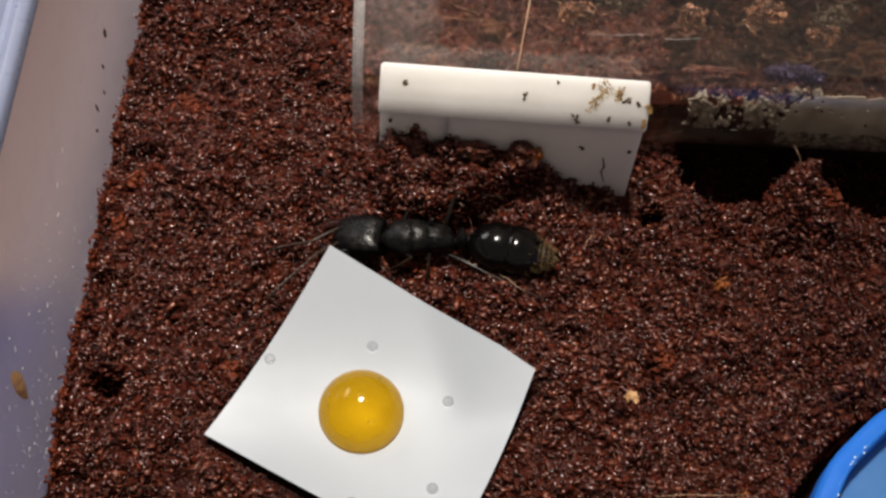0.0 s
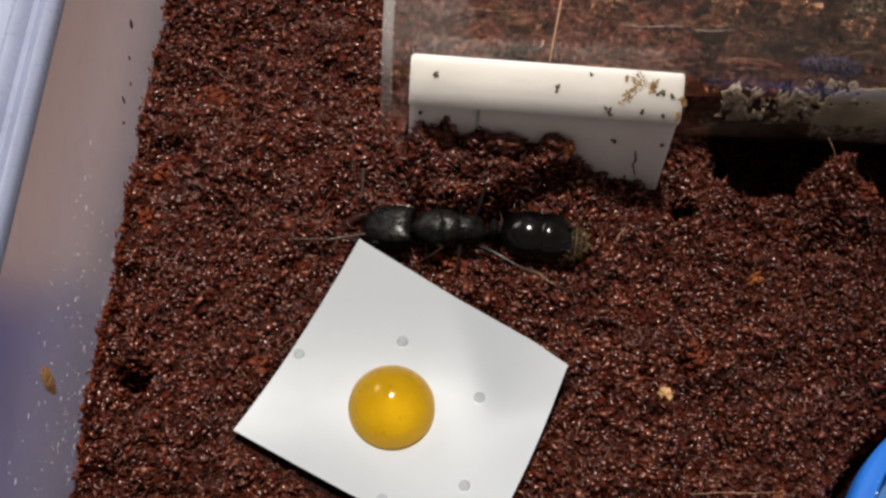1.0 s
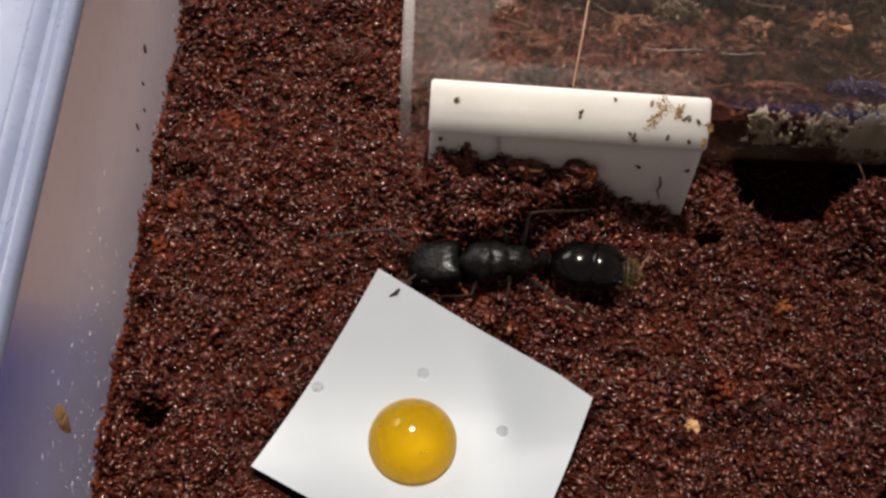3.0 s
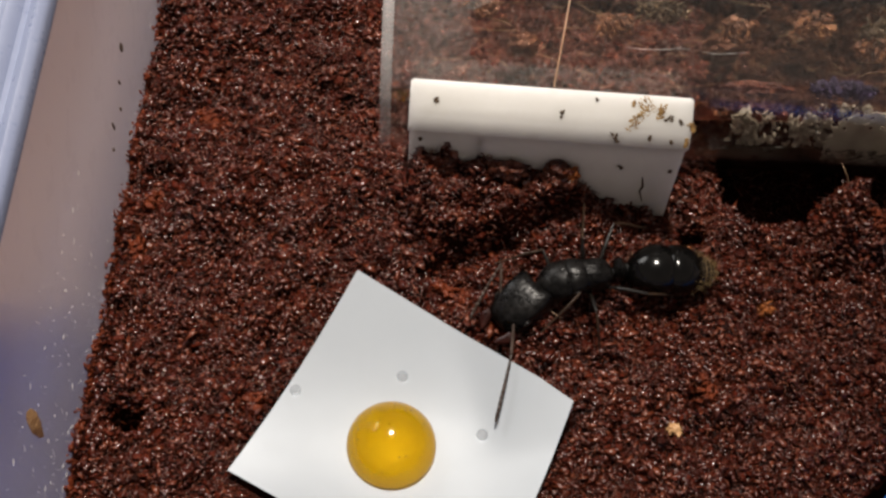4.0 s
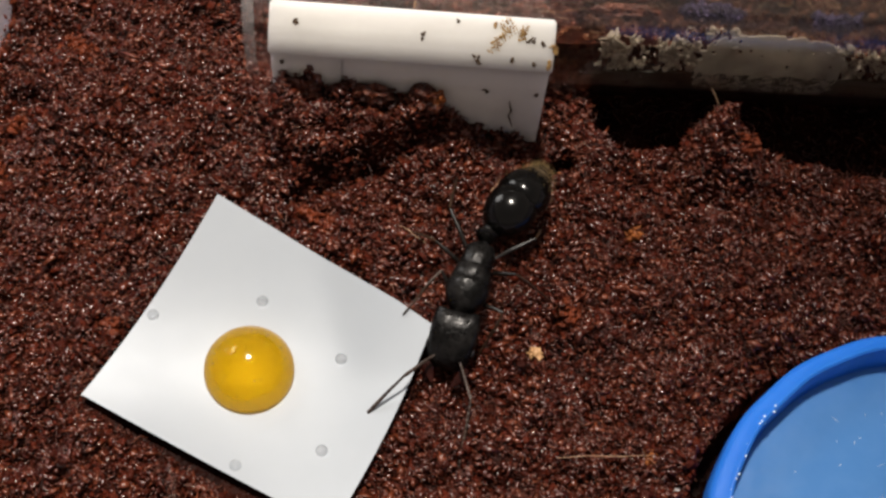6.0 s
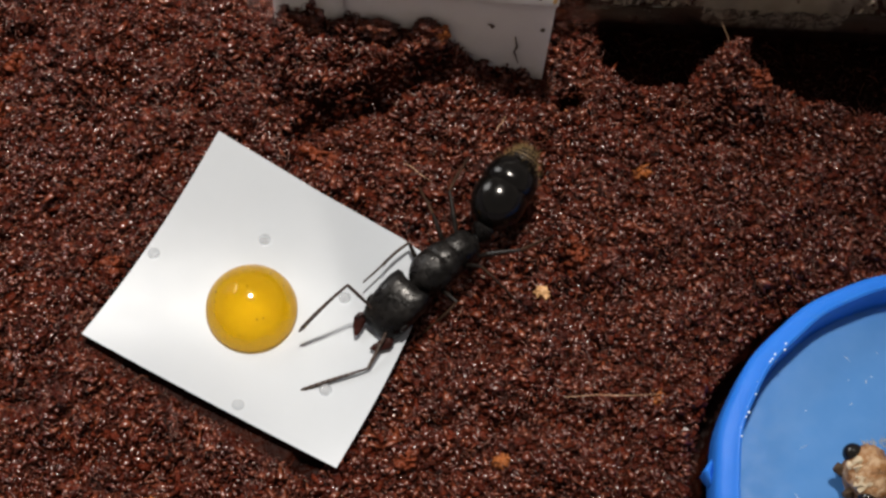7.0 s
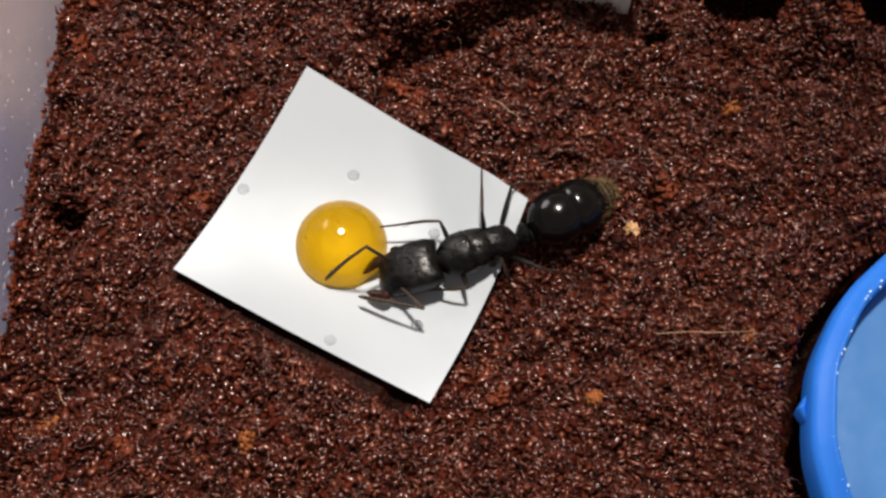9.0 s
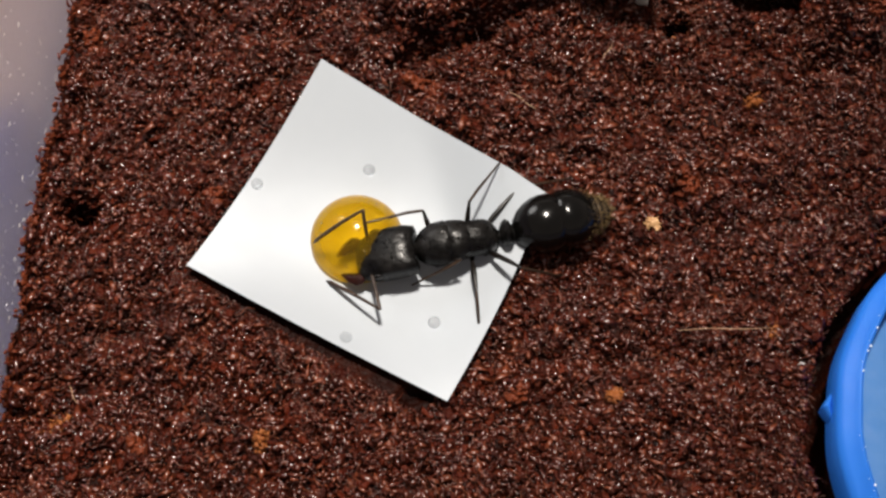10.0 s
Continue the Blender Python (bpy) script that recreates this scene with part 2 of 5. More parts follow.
def arrays(name, verts, faces, material, smooth=False):
    me = bpy.data.meshes.new(name)
    me.from_pydata([], [], [])
    v = np.asarray(verts, dtype=np.float32) * MM
    f = np.asarray(faces, dtype=np.int32)
    k = f.shape[1]
    me.vertices.add(len(v))
    me.vertices.foreach_set("co", v.ravel())
    me.loops.add(f.size)
    me.loops.foreach_set("vertex_index", f.ravel())
    me.polygons.add(len(f))
    me.polygons.foreach_set("loop_start", np.arange(0, f.size, k, dtype=np.int32))
    me.update(calc_edges=True)
    me.validate()
    me.materials.append(material)
    if smooth:
        me.shade_smooth()
    else:
        me.shade_flat()
    return new(name, me)


def loft(bm, rings, n=28):
    """Rings of (x, y, z, half width, half height, squareness) along x, closed at both ends."""
    rows = []
    for x, y, z, hw, hh, p in rings:
        row = []
        for k in range(n):
            a = 2 * math.pi * k / n
            c, s = math.cos(a), math.sin(a)
            row.append(bm.verts.new((x, y + hw * math.copysign(abs(c) ** (2 / p), c), z + hh * math.copysign(abs(s) ** (2 / p), s))))
        rows.append(row)
    for a, b in zip(rows, rows[1:]):
        for k in range(n):
            bm.faces.new((a[k], a[(k + 1) % n], b[(k + 1) % n], b[k]))
    bm.faces.new(rows[0][::-1])
    bm.faces.new(rows[-1])
    return bm


def tube(bm, pts, radii, n=8):
    """A round bar along points, tapering."""
    pts = [Vector(p) for p in pts]
    rows = []
    for i, p in enumerate(pts):
        d = (pts[min(i + 1, len(pts) - 1)] - pts[max(i - 1, 0)]).normalized()
        u = d.cross(Vector((0, 0, 1)) if abs(d.z) < 0.9 else Vector((0, 1, 0))).normalized()
        v = d.cross(u)
        rows.append([bm.verts.new(p + radii[i] * (math.cos(2 * math.pi * k / n) * u + math.sin(2 * math.pi * k / n) * v)) for k in range(n)])
    for a, b in zip(rows, rows[1:]):
        for k in range(n):
            bm.faces.new((a[k], a[(k + 1) % n], b[(k + 1) % n], b[k]))
    bm.faces.new(rows[0][::-1])
    bm.faces.new(rows[-1])
    return bm


def sheet(bm, grid, thick):
    """A sheet with a top, an underside and edges from a grid of points."""
    n, m = len(grid), len(grid[0])
    top = [[bm.verts.new(p) for p in row] for row in grid]
    low = [[bm.verts.new((p[0], p[1], p[2] - thick)) for p in row] for row in grid]
    for i in range(n - 1):
        for j in range(m - 1):
            bm.faces.new((top[i][j], top[i + 1][j], top[i + 1][j + 1], top[i][j + 1]))
            bm.faces.new((low[i][j], low[i][j + 1], low[i + 1][j + 1], low[i + 1][j]))
    for i in range(n - 1):
        bm.faces.new((top[i][0], low[i][0], low[i + 1][0], top[i + 1][0]))
        bm.faces.new((top[i + 1][-1], low[i + 1][-1], low[i][-1], top[i][-1]))
    for j in range(m - 1):
        bm.faces.new((top[0][j + 1], low[0][j + 1], low[0][j], top[0][j]))
        bm.faces.new((top[-1][j], low[-1][j], low[-1][j + 1], top[-1][j + 1]))
    return bm


def lump(size, seed, subdiv=2, rough=0.35, freq=1.3):
    """An uneven crumb or chip with half extents size."""
    bm = bmesh.new()
    bmesh.ops.create_icosphere(bm, subdivisions=subdiv, radius=1)
    for v in bm.verts:
        v.co *= 1 + rough * noise.noise(v.co * freq + Vector((seed * 7.1, seed * 3.3, seed))) + 0.4 * rough * noise.noise(v.co * freq * 3 + Vector((seed, 0, 0)))
        v.co = Vector((v.co.x * size[0], v.co.y * size[1], v.co.z * size[2]))
    return bm


def spun(bm, profile, n=96, wave=None):
    """A surface of revolution about z from (r, z) points; the first and last may lie on the axis."""
    rows = []
    for r, z in profile:
        if r < 1e-6:
            rows.append([bm.verts.new((0, 0, z))])
        else:
            rows.append([bm.verts.new(((r + (wave(k, r) if wave else 0)) * math.cos(2 * math.pi * k / n), (r + (wave(k, r) if wave else 0)) * math.sin(2 * math.pi * k / n), z)) for k in range(n)])
    for a, b in zip(rows, rows[1:]):
        for k in range(n):
            k2 = (k + 1) % n
            if len(a) == 1:
                bm.faces.new((a[0], b[k], b[k2]))
            elif len(b) == 1:
                bm.faces.new((a[k], a[k2], b[0]))
            else:
                bm.faces.new((a[k], a[k2], b[k2], b[k]))
    return bm


# ---- the lie of the soil ----
TABLE = np.random.RandomState(5).rand(256, 256)


def vnoise(x, y, scale, seed=0):
    x, y = np.asarray(x, float) / scale + 37.3 + seed * 11.7, np.asarray(y, float) / scale + 81.9 + seed * 5.3
    i, j = np.floor(x).astype(int), np.floor(y).astype(int)
    u, v = x - i, y - j
    u, v = u * u * (3 - 2 * u), v * v * (3 - 2 * v)
    g = lambda a, b: TABLE[a % 256, b % 256]
    return (g(i, j) * (1 - u) + g(i + 1, j) * u) * (1 - v) + (g(i, j + 1) * (1 - u) + g(i + 1, j + 1) * u) * v - 0.5


def bump_at(x, y, cx, cy, rx, ry, power=2):
    return np.exp(-(np.abs((x - cx) / rx) ** power + np.abs((y - cy) / ry) ** power))


def paper_uv(x, y):
    """Plan position to the sheet's own 0..1 axes."""
    a, b, c = np.array((-3.7, 7.8)), np.array((13.05, -2.4)), np.array((-12.9, -7.9))
    e, f = b - a, c - a
    det = e[0] * f[1] - e[1] * f[0]
    dx, dy = np.asarray(x, float) - a[0], np.asarray(y, float) - a[1]
    return (dx * f[1] - dy * f[0]) / det, (e[0] * dy - e[1] * dx) / det


def paper_z(u, v):
    """The sheet: corners lifted, the middle sagging, one corner curled."""
    flat = 3.25 * np.clip((1 - u) * (1 - v), 0, 2) ** 1.6 + 1.0 * u * (1 - v) + 0.45 * (1 - u) * v + 0.55 * u * v
    uu, vv = np.clip(u, 0, 1), np.clip(v, 0, 1)
    sag = -1.65 * np.sin(np.pi * np.clip(0.12 + 0.8 * uu, 0, 1)) * np.sin(np.pi * np.clip(0.05 + 0.86 * vv, 0, 1))
    return flat + sag + 0.25 * np.sin(2.4 * u + 3.0 * v) * 0.4 + 0.08 * np.log1p(np.exp(np.clip(np.minimum(u - v - 0.45, 1.0 - 0.73 * u - 1.12 * v) / 0.03, -30, 30)))


def wall_x(y):
    """Foot of the west wall, which runs a little askew."""
    return -23.3 + 0.0454 * (np.asarray(y, float) - 3)


def soil_z(x, y):
    x, y = np.asarray(x, float), np.asarray(y, float)
    z = -0.85 + 1.4 * vnoise(x, y, 9, 1) + 1.7 * vnoise(x, y, 3.2, 2) + 1.1 * vnoise(x, y, 1.3, 3) + 0.8 * vnoise(x, y, 0.6, 5)
    ridge = np.interp(x, (-3, -0.3, 0.8, 2.8, 4, 11, 12.3, 13.6, 16, 19, 22, 24.5), (-0.6, 0.7, 4.7, 5.1, 4.9, 6.0, 6.6, 3.2, 1.2, -0.3, -1.5, -0.8)) + 0.75
    z = z + ridge * np.exp(-(np.clip(17.0 - y, 0, 12) / 4.6) ** 1.5) * np.clip((23 - y) / 3, 0, 1) * (1 + 0.5 * vnoise(x, y, 1.6, 4))
    front = y - (10.1 + 0.472 * (x - 3.4)) - 0.8 * vnoise(x, y, 1.7, 17)  # the heap's steep front, with a dark cleft at its foot
    along = np.clip((x - 1.5) / 2.5, 0, 1) * np.clip((14.5 - x) / 2.0, 0, 1)
    z = z + along * (1.5 * np.exp(-((front - 1.5) / 1.1) ** 2) - 1.9 * np.exp(-((front + 0.1) / 0.75) ** 2))
    z = z - 1.0 * bump_at(x, y, 21.5, 15.2, 3.0, 2.4)
    z = z - 6.5 * bump_at(x, y, 43, 23.0, 14.6, 6.0, 8) - 6.0 * bump_at(x, y, 60, 22.0, 16.0, 7.5, 6)
    z = z + 5.4 * bump_at(x, y, 37.0, 17.2, 2.0, 2.4) * (1 + 0.8 * vnoise(x, y, 1.2, 15)) + 1.6 * bump_at(x, y, 40, 14.5, 4.5, 3)
    z = z + 2.6 * bump_at(x, y, 37.4, 13.0, 2.7, 2.4, 4) * (1 + 0.7 * vnoise(x, y, 1.1, 18)) - 1.6 * bump_at(x, y, 34.6, 10.6, 1.5, 1.3) - 1.0 * bump_at(x, y, 40.9, 10.8, 1.4, 1.2) - 4.5 * bump_at(x, y, 24.0, 13.6, 1.15, 1.0, 4)
    brink = 14.7 + 4.0 * np.clip((28.8 - x) / 2.2, 0, 1) ** 1.5 + 4.4 * bump_at(x, y, 36.8, 0, 2.1, 1e6) - 1.0 * np.clip((x - 41) / 6, 0, 1) + 1.3 * vnoise(x, y, 1.6, 16)
    z = np.where((x > 26.6) & (y > brink) & (y < 44), np.minimum(z, -7.2), z)
    z = z - 5.0 * bump_at(x, y, -21.1, -3.6, 1.2, 1.0, 4) - 1.5 * bump_at(x, y, -18.0, -12.6, 2.6, 1.0)
    z = z + np.clip((wall_x(y) + 2.7 - x) / 2.5, 0, 1.5) * (0.9 + 1.1 * vnoise(x * 0.4, y, 2.6, 12) + 0.6 * vnoise(x * 0.4, y, 0.9, 13))
    u, v = paper_uv(x, y)
    inside = np.clip(np.minimum(np.minimum(u, 1 - u), np.minimum(v, 1 - v)) * 14 + 1.2, 0, 1)
    top = np.minimum(z, paper_z(u, v) - 0.6 - 0.5 * np.clip((v - 0.8) * 5, 0, 1))
    z = z * (1 - inside) + top * inside
    hole = np.hypot(x - 49.75, y + 20.97)
    z = np.where(hole < 18.95, np.minimum(z, -1.3 - 6.0 * (hole > 17.2)), z)
    return np.maximum(z, -7.5)


# ---- the tub: floor sheet of soil, four cloudy walls, rim, and the table under it ----
def build_soil():
    xs, ys = np.arange(-27, 76.1, 0.35), np.arange(-52, 58.1, 0.35)
    gx, gy = np.meshgrid(xs, ys)
    gx = np.maximum(gx, wall_x(gy) - 0.6)
    gz = soil_z(gx, gy)
    nx, ny = len(xs), len(ys)
    idx = np.arange(nx * ny).reshape(ny, nx)
    faces = np.stack([idx[:-1, :-1], idx[:-1, 1:], idx[1:, 1:], idx[1:, :-1]], -1).reshape(-1, 4)
    ob = arrays("ground", np.stack([gx, gy, gz], -1).reshape(-1, 3), faces, SHADED_SOIL, smooth=True)
    tagged(ob, "moist red-brown coconut fibre soil, coloured darker for the shade between crumbs", "soil", kind="structure")


ICO_V = np.array([v for v in [(-1, 1.618, 0), (1, 1.618, 0), (-1, -1.618, 0), (1, -1.618, 0), (0, -1, 1.618), (0, 1, 1.618), (0, -1, -1.618), (0, 1, -1.618), (1.618, 0, -1), (1.618, 0, 1), (-1.618, 0, -1), (-1.618, 0, 1)]]) / 1.902
ICO_F = np.array([0, 11, 5, 0, 5, 1, 0, 1, 7, 0, 7, 10, 0, 10, 11, 1, 5, 9, 5, 11, 4, 11, 10, 2, 10, 7, 6, 7, 1, 8, 3, 9, 4, 3, 4, 2, 3, 2, 6, 3, 6, 8, 3, 8, 9, 4, 9, 5, 2, 4, 11, 6, 2, 10, 8, 6, 7, 9, 8, 1]).reshape(20, 3)


OCT_V = np.array([(1, 0, 0), (-1, 0, 0), (0, 1, 0), (0, -1, 0), (0, 0, 1), (0, 0, -1)], float)
OCT_F = np.array([0, 2, 4, 2, 1, 4, 1, 3, 4, 3, 0, 4, 2, 0, 5, 1, 2, 5, 3, 1, 5, 0, 3, 5]).reshape(8, 3)


def scatter(name, pos, size, rs, material, base=(ICO_V, ICO_F), level=0.0):
    """Many uneven crumbs in one mesh."""
    n, k = len(pos), len(base[0])
    jit = base[0][None] * (1 + (0.42 if k == 6 else 0.40) * rs.randn(n, k, 1).clip(-1.7, 1.7))
    sc = size[:, None] * np.stack([rs.uniform(0.8, 1.8 if k > 6 else 2.5, n), rs.uniform(0.65 if k > 6 else 0.45, 1.15 if k > 6 else 0.95, n), rs.uniform(0.22, 0.6, n)], -1)
    v = jit * sc[:, None, :]
    if level:  # flat grains lie near level
        tilt, spin, lean = np.abs(rs.normal(0, level, n)) / 2, rs.uniform(0, math.pi, n), rs.uniform(0, 2 * math.pi, n)
        q = np.stack([np.cos(tilt) * np.cos(spin), np.sin(tilt) * np.cos(lean), np.sin(tilt) * np.sin(lean), np.cos(tilt) * np.sin(spin)], -1)
    else:
        q = rs.randn(n, 4)
    q /= np.linalg.norm(q, axis=1, keepdims=True)
    w, x, y, z = q.T
    R = np.stack([1 - 2 * (y * y + z * z), 2 * (x * y - z * w), 2 * (x * z + y * w), 2 * (x * y + z * w), 1 - 2 * (x * x + z * z), 2 * (y * z - x * w), 2 * (x * z - y * w), 2 * (y * z + x * w), 1 - 2 * (x * x + y * y)], -1).reshape(n, 3, 3)
    v = np.einsum("nij,nkj->nki", R, v) + pos[:, None, :]
    f = (base[1][None] + k * np.arange(n)[:, None, None]).reshape(-1, 3)
    return arrays(name, v.reshape(-1, 3), f, material, smooth=True)


def clear_of_things(x, y):
    """True where loose soil lies open: off the sheet, the lid and the white block."""
    u, v = paper_uv(x, y)
    on_paper = (u > -0.005) & (u < 1.03) & (v > -0.005) & (v < 1.01)
    on_lid = np.hypot(x - 49.75, y + 20.97) < 18.6
    f = 17.9 - 0.056 * x
    on_block = (x > -0.2) & (x < 22.4) & (y > f - 0.35) & (y < f + 2.9)
    return ~(on_paper | on_lid | on_block) & (x > wall_x(y) - 0.2)


def build_crumbs():
    rs = np.random.RandomState(11)
    for name, n, mean, spread, low, high, rise, base, m, label in (
            ("soil_crumbs", 46000, 0.18, 0.34, 0.08, 0.36, 1.0, (ICO_V, ICO_F), CRUMB, "loose moist coconut fibre crumbs on the soil"),
            ("soil_grains", 95000, 0.18, 0.36, 0.07, 0.34, 1.7, (OCT_V, OCT_F), GRAIN, "fine glistening grains of coconut fibre on the soil")):
        x, y = rs.uniform(-25, 58, n), rs.uniform(-30, 46, n)
        # deep pits get no crumbs, so the bed's painted-in shade shows there
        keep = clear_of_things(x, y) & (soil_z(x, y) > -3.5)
        x, y = x[keep], y[keep]
        size = np.exp(rs.normal(math.log(mean), spread, len(x))).clip(low, high)
        u, v = paper_uv(x, y)
        size = np.where((u > -0.04) & (u < 1.04) & (v > -0.04) & (v < 1.04), size.clip(0, 0.14), size)
        z = soil_z(x, y) + size * rs.uniform(-0.3, rise, len(x)) + 0.5 * np.clip(vnoise(x, y, 0.8, 9), -0.2, 1)
        ob = scatter(name, np.stack([x, y, z], -1), size, rs, m, base, 0.42 if m is CRUMB else 0.3)
        tagged(ob, label, "soil crumbs", kind="stuff")


def build_fibres():
    """Short curved three-sided bars, all bent and laid at once."""
    rs = np.random.RandomState(21)
    x, y = rs.uniform(-22.5, 56, 20000), rs.uniform(-29, 44, 20000)
    keep = clear_of_things(x, y)
    x, y = x[keep], y[keep]
    n = len(x)
    a, bend, tilt = rs.uniform(0, 6.283, n), rs.uniform(-1.6, 1.6, n), rs.uniform(-0.35, 0.5, n)
    L, r = np.exp(rs.normal(math.log(0.55), 0.45, n)).clip(0.22, 2.0), rs.uniform(0.018, 0.048, n)
    steps = np.array((-0.5, -0.17, 0.17, 0.5))
    b = a[:, None] + bend[:, None] * steps
    px, py = x[:, None] + L[:, None] * steps * np.cos(b), y[:, None] + L[:, None] * steps * np.sin(b)
    pz = soil_z(px, py).max(1)[:, None] + 0.24 + tilt[:, None] * (steps + 0.5) * L[:, None] * 0.6
    verts = np.zeros((n, 4, 3, 3))
    for k in range(3):
        c, q = math.cos(k * 2.094), math.sin(k * 2.094)
        verts[:, :, k, 0] = px - r[:, None] * np.sin(a)[:, None] * c
        verts[:, :, k, 1] = py + r[:, None] * np.cos(a)[:, None] * c
        verts[:, :, k, 2] = pz + r[:, None] * q
    one = np.array([(3 * i + k, 3 * i + (k + 1) % 3, 3 * i + 3 + (k + 1) % 3, 3 * i + 3 + k) for i in range(3) for k in range(3)])
    faces = (one[None] + 12 * np.arange(n)[:, None, None]).reshape(-1, 4)
    ob = arrays("coir_fibres", verts.reshape(-1, 3), faces, FIBRE, smooth=True)
    tagged(ob, "short curled brown coconut fibres lying in the soil", "fibres", kind="stuff")


def box(bm, x0, y0, z0, x1, y1, z1):
    g = bmesh.ops.create_cube(bm, size=1)
    for v in g["verts"]:
        v.co = Vector(((x0, x1)[v.co.x > 0], (y0, y1)[v.co.y > 0], (z0, z1)[v.co.z > 0]))
    return bm


def build_tub():
    def wall(name, length, label, at):
        bm = bmesh.new()
        prof = [(0, -9), (-0.4, -1), (-2.0, 23.6), (-3.0, 23.6), (-1.4, -1), (-1.0, -9)]
        rows = [[bm.verts.new((px, s, pz)) for px, pz in prof] for s in np.linspace(-length / 2, length / 2, 40)]
        for a, b in zip(rows, rows[1:]):
            for k in range(6):
                bm.faces.new((a[k], a[(k + 1) % 6], b[(k + 1) % 6], b[k]))
        bm.faces.new(rows[0])
        bm.faces.new(rows[-1][::-1])
        ob = part(name, bm, TUB, None, smooth=False, at=at)
        tagged(ob, label, "tub wall", kind="structure")
        bm = bmesh.new()
        prof = [(-1.7, 23.5), (-1.75, 24.5), (-2.0, 24.9), (-2.5, 25.0), (-2.9, 24.7), (-3.2, 24.3), (-3.6, 24.3), (-4.0, 24.8), (-4.6, 24.9), (-5.0, 24.5), (-8.6, 24.3), (-9.2, 24.0), (-9.4, 20.0), (-8.8, 20.0), (-8.4, 23.3)]
        m = len(prof)
        rows = [[bm.verts.new((px, s, pz)) for px, pz in prof] for s in np.linspace(-length / 2 - 1.6, length / 2 + 1.6, 12)]
        for a, b in zip(rows, rows[1:]):
            for k in range(m):
                bm.faces.new((a[k], a[(k + 1) % m], b[(k + 1) % m], b[k]))
        bm.faces.new(rows[0])
        bm.faces.new(rows[-1][::-1])
        part("rim", bm, RIM, ob, "bluish ribbed rim of the tub")
    wall("wall_west", 112, "cloudy bluish plastic tub wall, scuffed and dusty", P(-23.3, 3, 0, 0, 0, -2.6))
    wall("wall_east", 112, "cloudy bluish plastic tub wall", P(75.5, 3, 0, 0, 0, 180))
    wall("wall_north", 100, "cloudy bluish plastic tub wall behind the tube", P(26.5, 58, 0, 0, 0, -90))
    wall("wall_south", 108, "cloudy bluish plastic tub wall", P(26.5, -52, 0, 0, 0, 90))
    bm = box(bmesh.new(), -27.5, -52, -9.8, 76, 58, -9.02)
    tagged(part("floor", bm, RIM, None, smooth=False), "plastic floor of the tub under the soil", "tub floor", kind="structure")
    bm = box(bmesh.new(), -400, -400, -22, 400, 400, -10)
    tagged(part("tabletop", bm, WOOD, None, smooth=False), "light brown wooden tabletop under the tub", "table", kind="structure")
    bm = bmesh.new()
    def cloth_at(x, y):
        across = -28 + 36 * y + 3.5 * noise.noise(Vector((x * 3.5, 0.3, 7))) * (y + 1)
        return (-62 + 34.5 * x + 0.0454 * (across + 60), across, -7.9 + 0.8 * noise.noise(Vector((x * 3, y * 3, 0))) + 0.3 * noise.noise(Vector((x * 11, y * 11, 3))))
    sheet(bm, [[cloth_at(x, y) for y in np.linspace(-1, 1, 50)] for x in np.linspace(-1, 1, 50)], 0.6)
    tagged(part("cloth", bm, CLOTH), "crumpled dark blue cloth on the table beside the tub", "cloth")


# ---- the sheet with the drop ----
def build_paper():
    bm = bmesh.new()
    n = 30
    a, b, c = Vector((-3.7, 7.8, 0)), Vector((13.05, -2.4, 0)), Vector((-12.9, -7.9, 0))
    d = Vector((5.9, -17.9, 0))
    rows = []
    for i in range(n + 1):
        row = []
        for j in range(n + 1):
            u, v = i / n, j / n
            p = a * (1 - u) * (1 - v) + b * u * (1 - v) + c * (1 - u) * v + d * u * v
            p += Vector((0.1, -0.05, 0)) * math.sin(math.pi * v) * (1 - u) + Vector((0.3, -0.15, 0)) * math.sin(math.pi * v) * u + Vector((0.2, 0.34, 0)) * math.sin(math.pi * u) * (1 - v)
            row.append((p.x, p.y, float(paper_z(u, v))))
        rows.append(row)
    sheet(bm, rows, 0.13)
    tagged(part("paper_square", bm, FOIL), "small square of satin white coated paper, corners curling", "paper")


def on_paper(x, y):
    u, v = paper_uv(x, y)
    return float(paper_z(u, v))


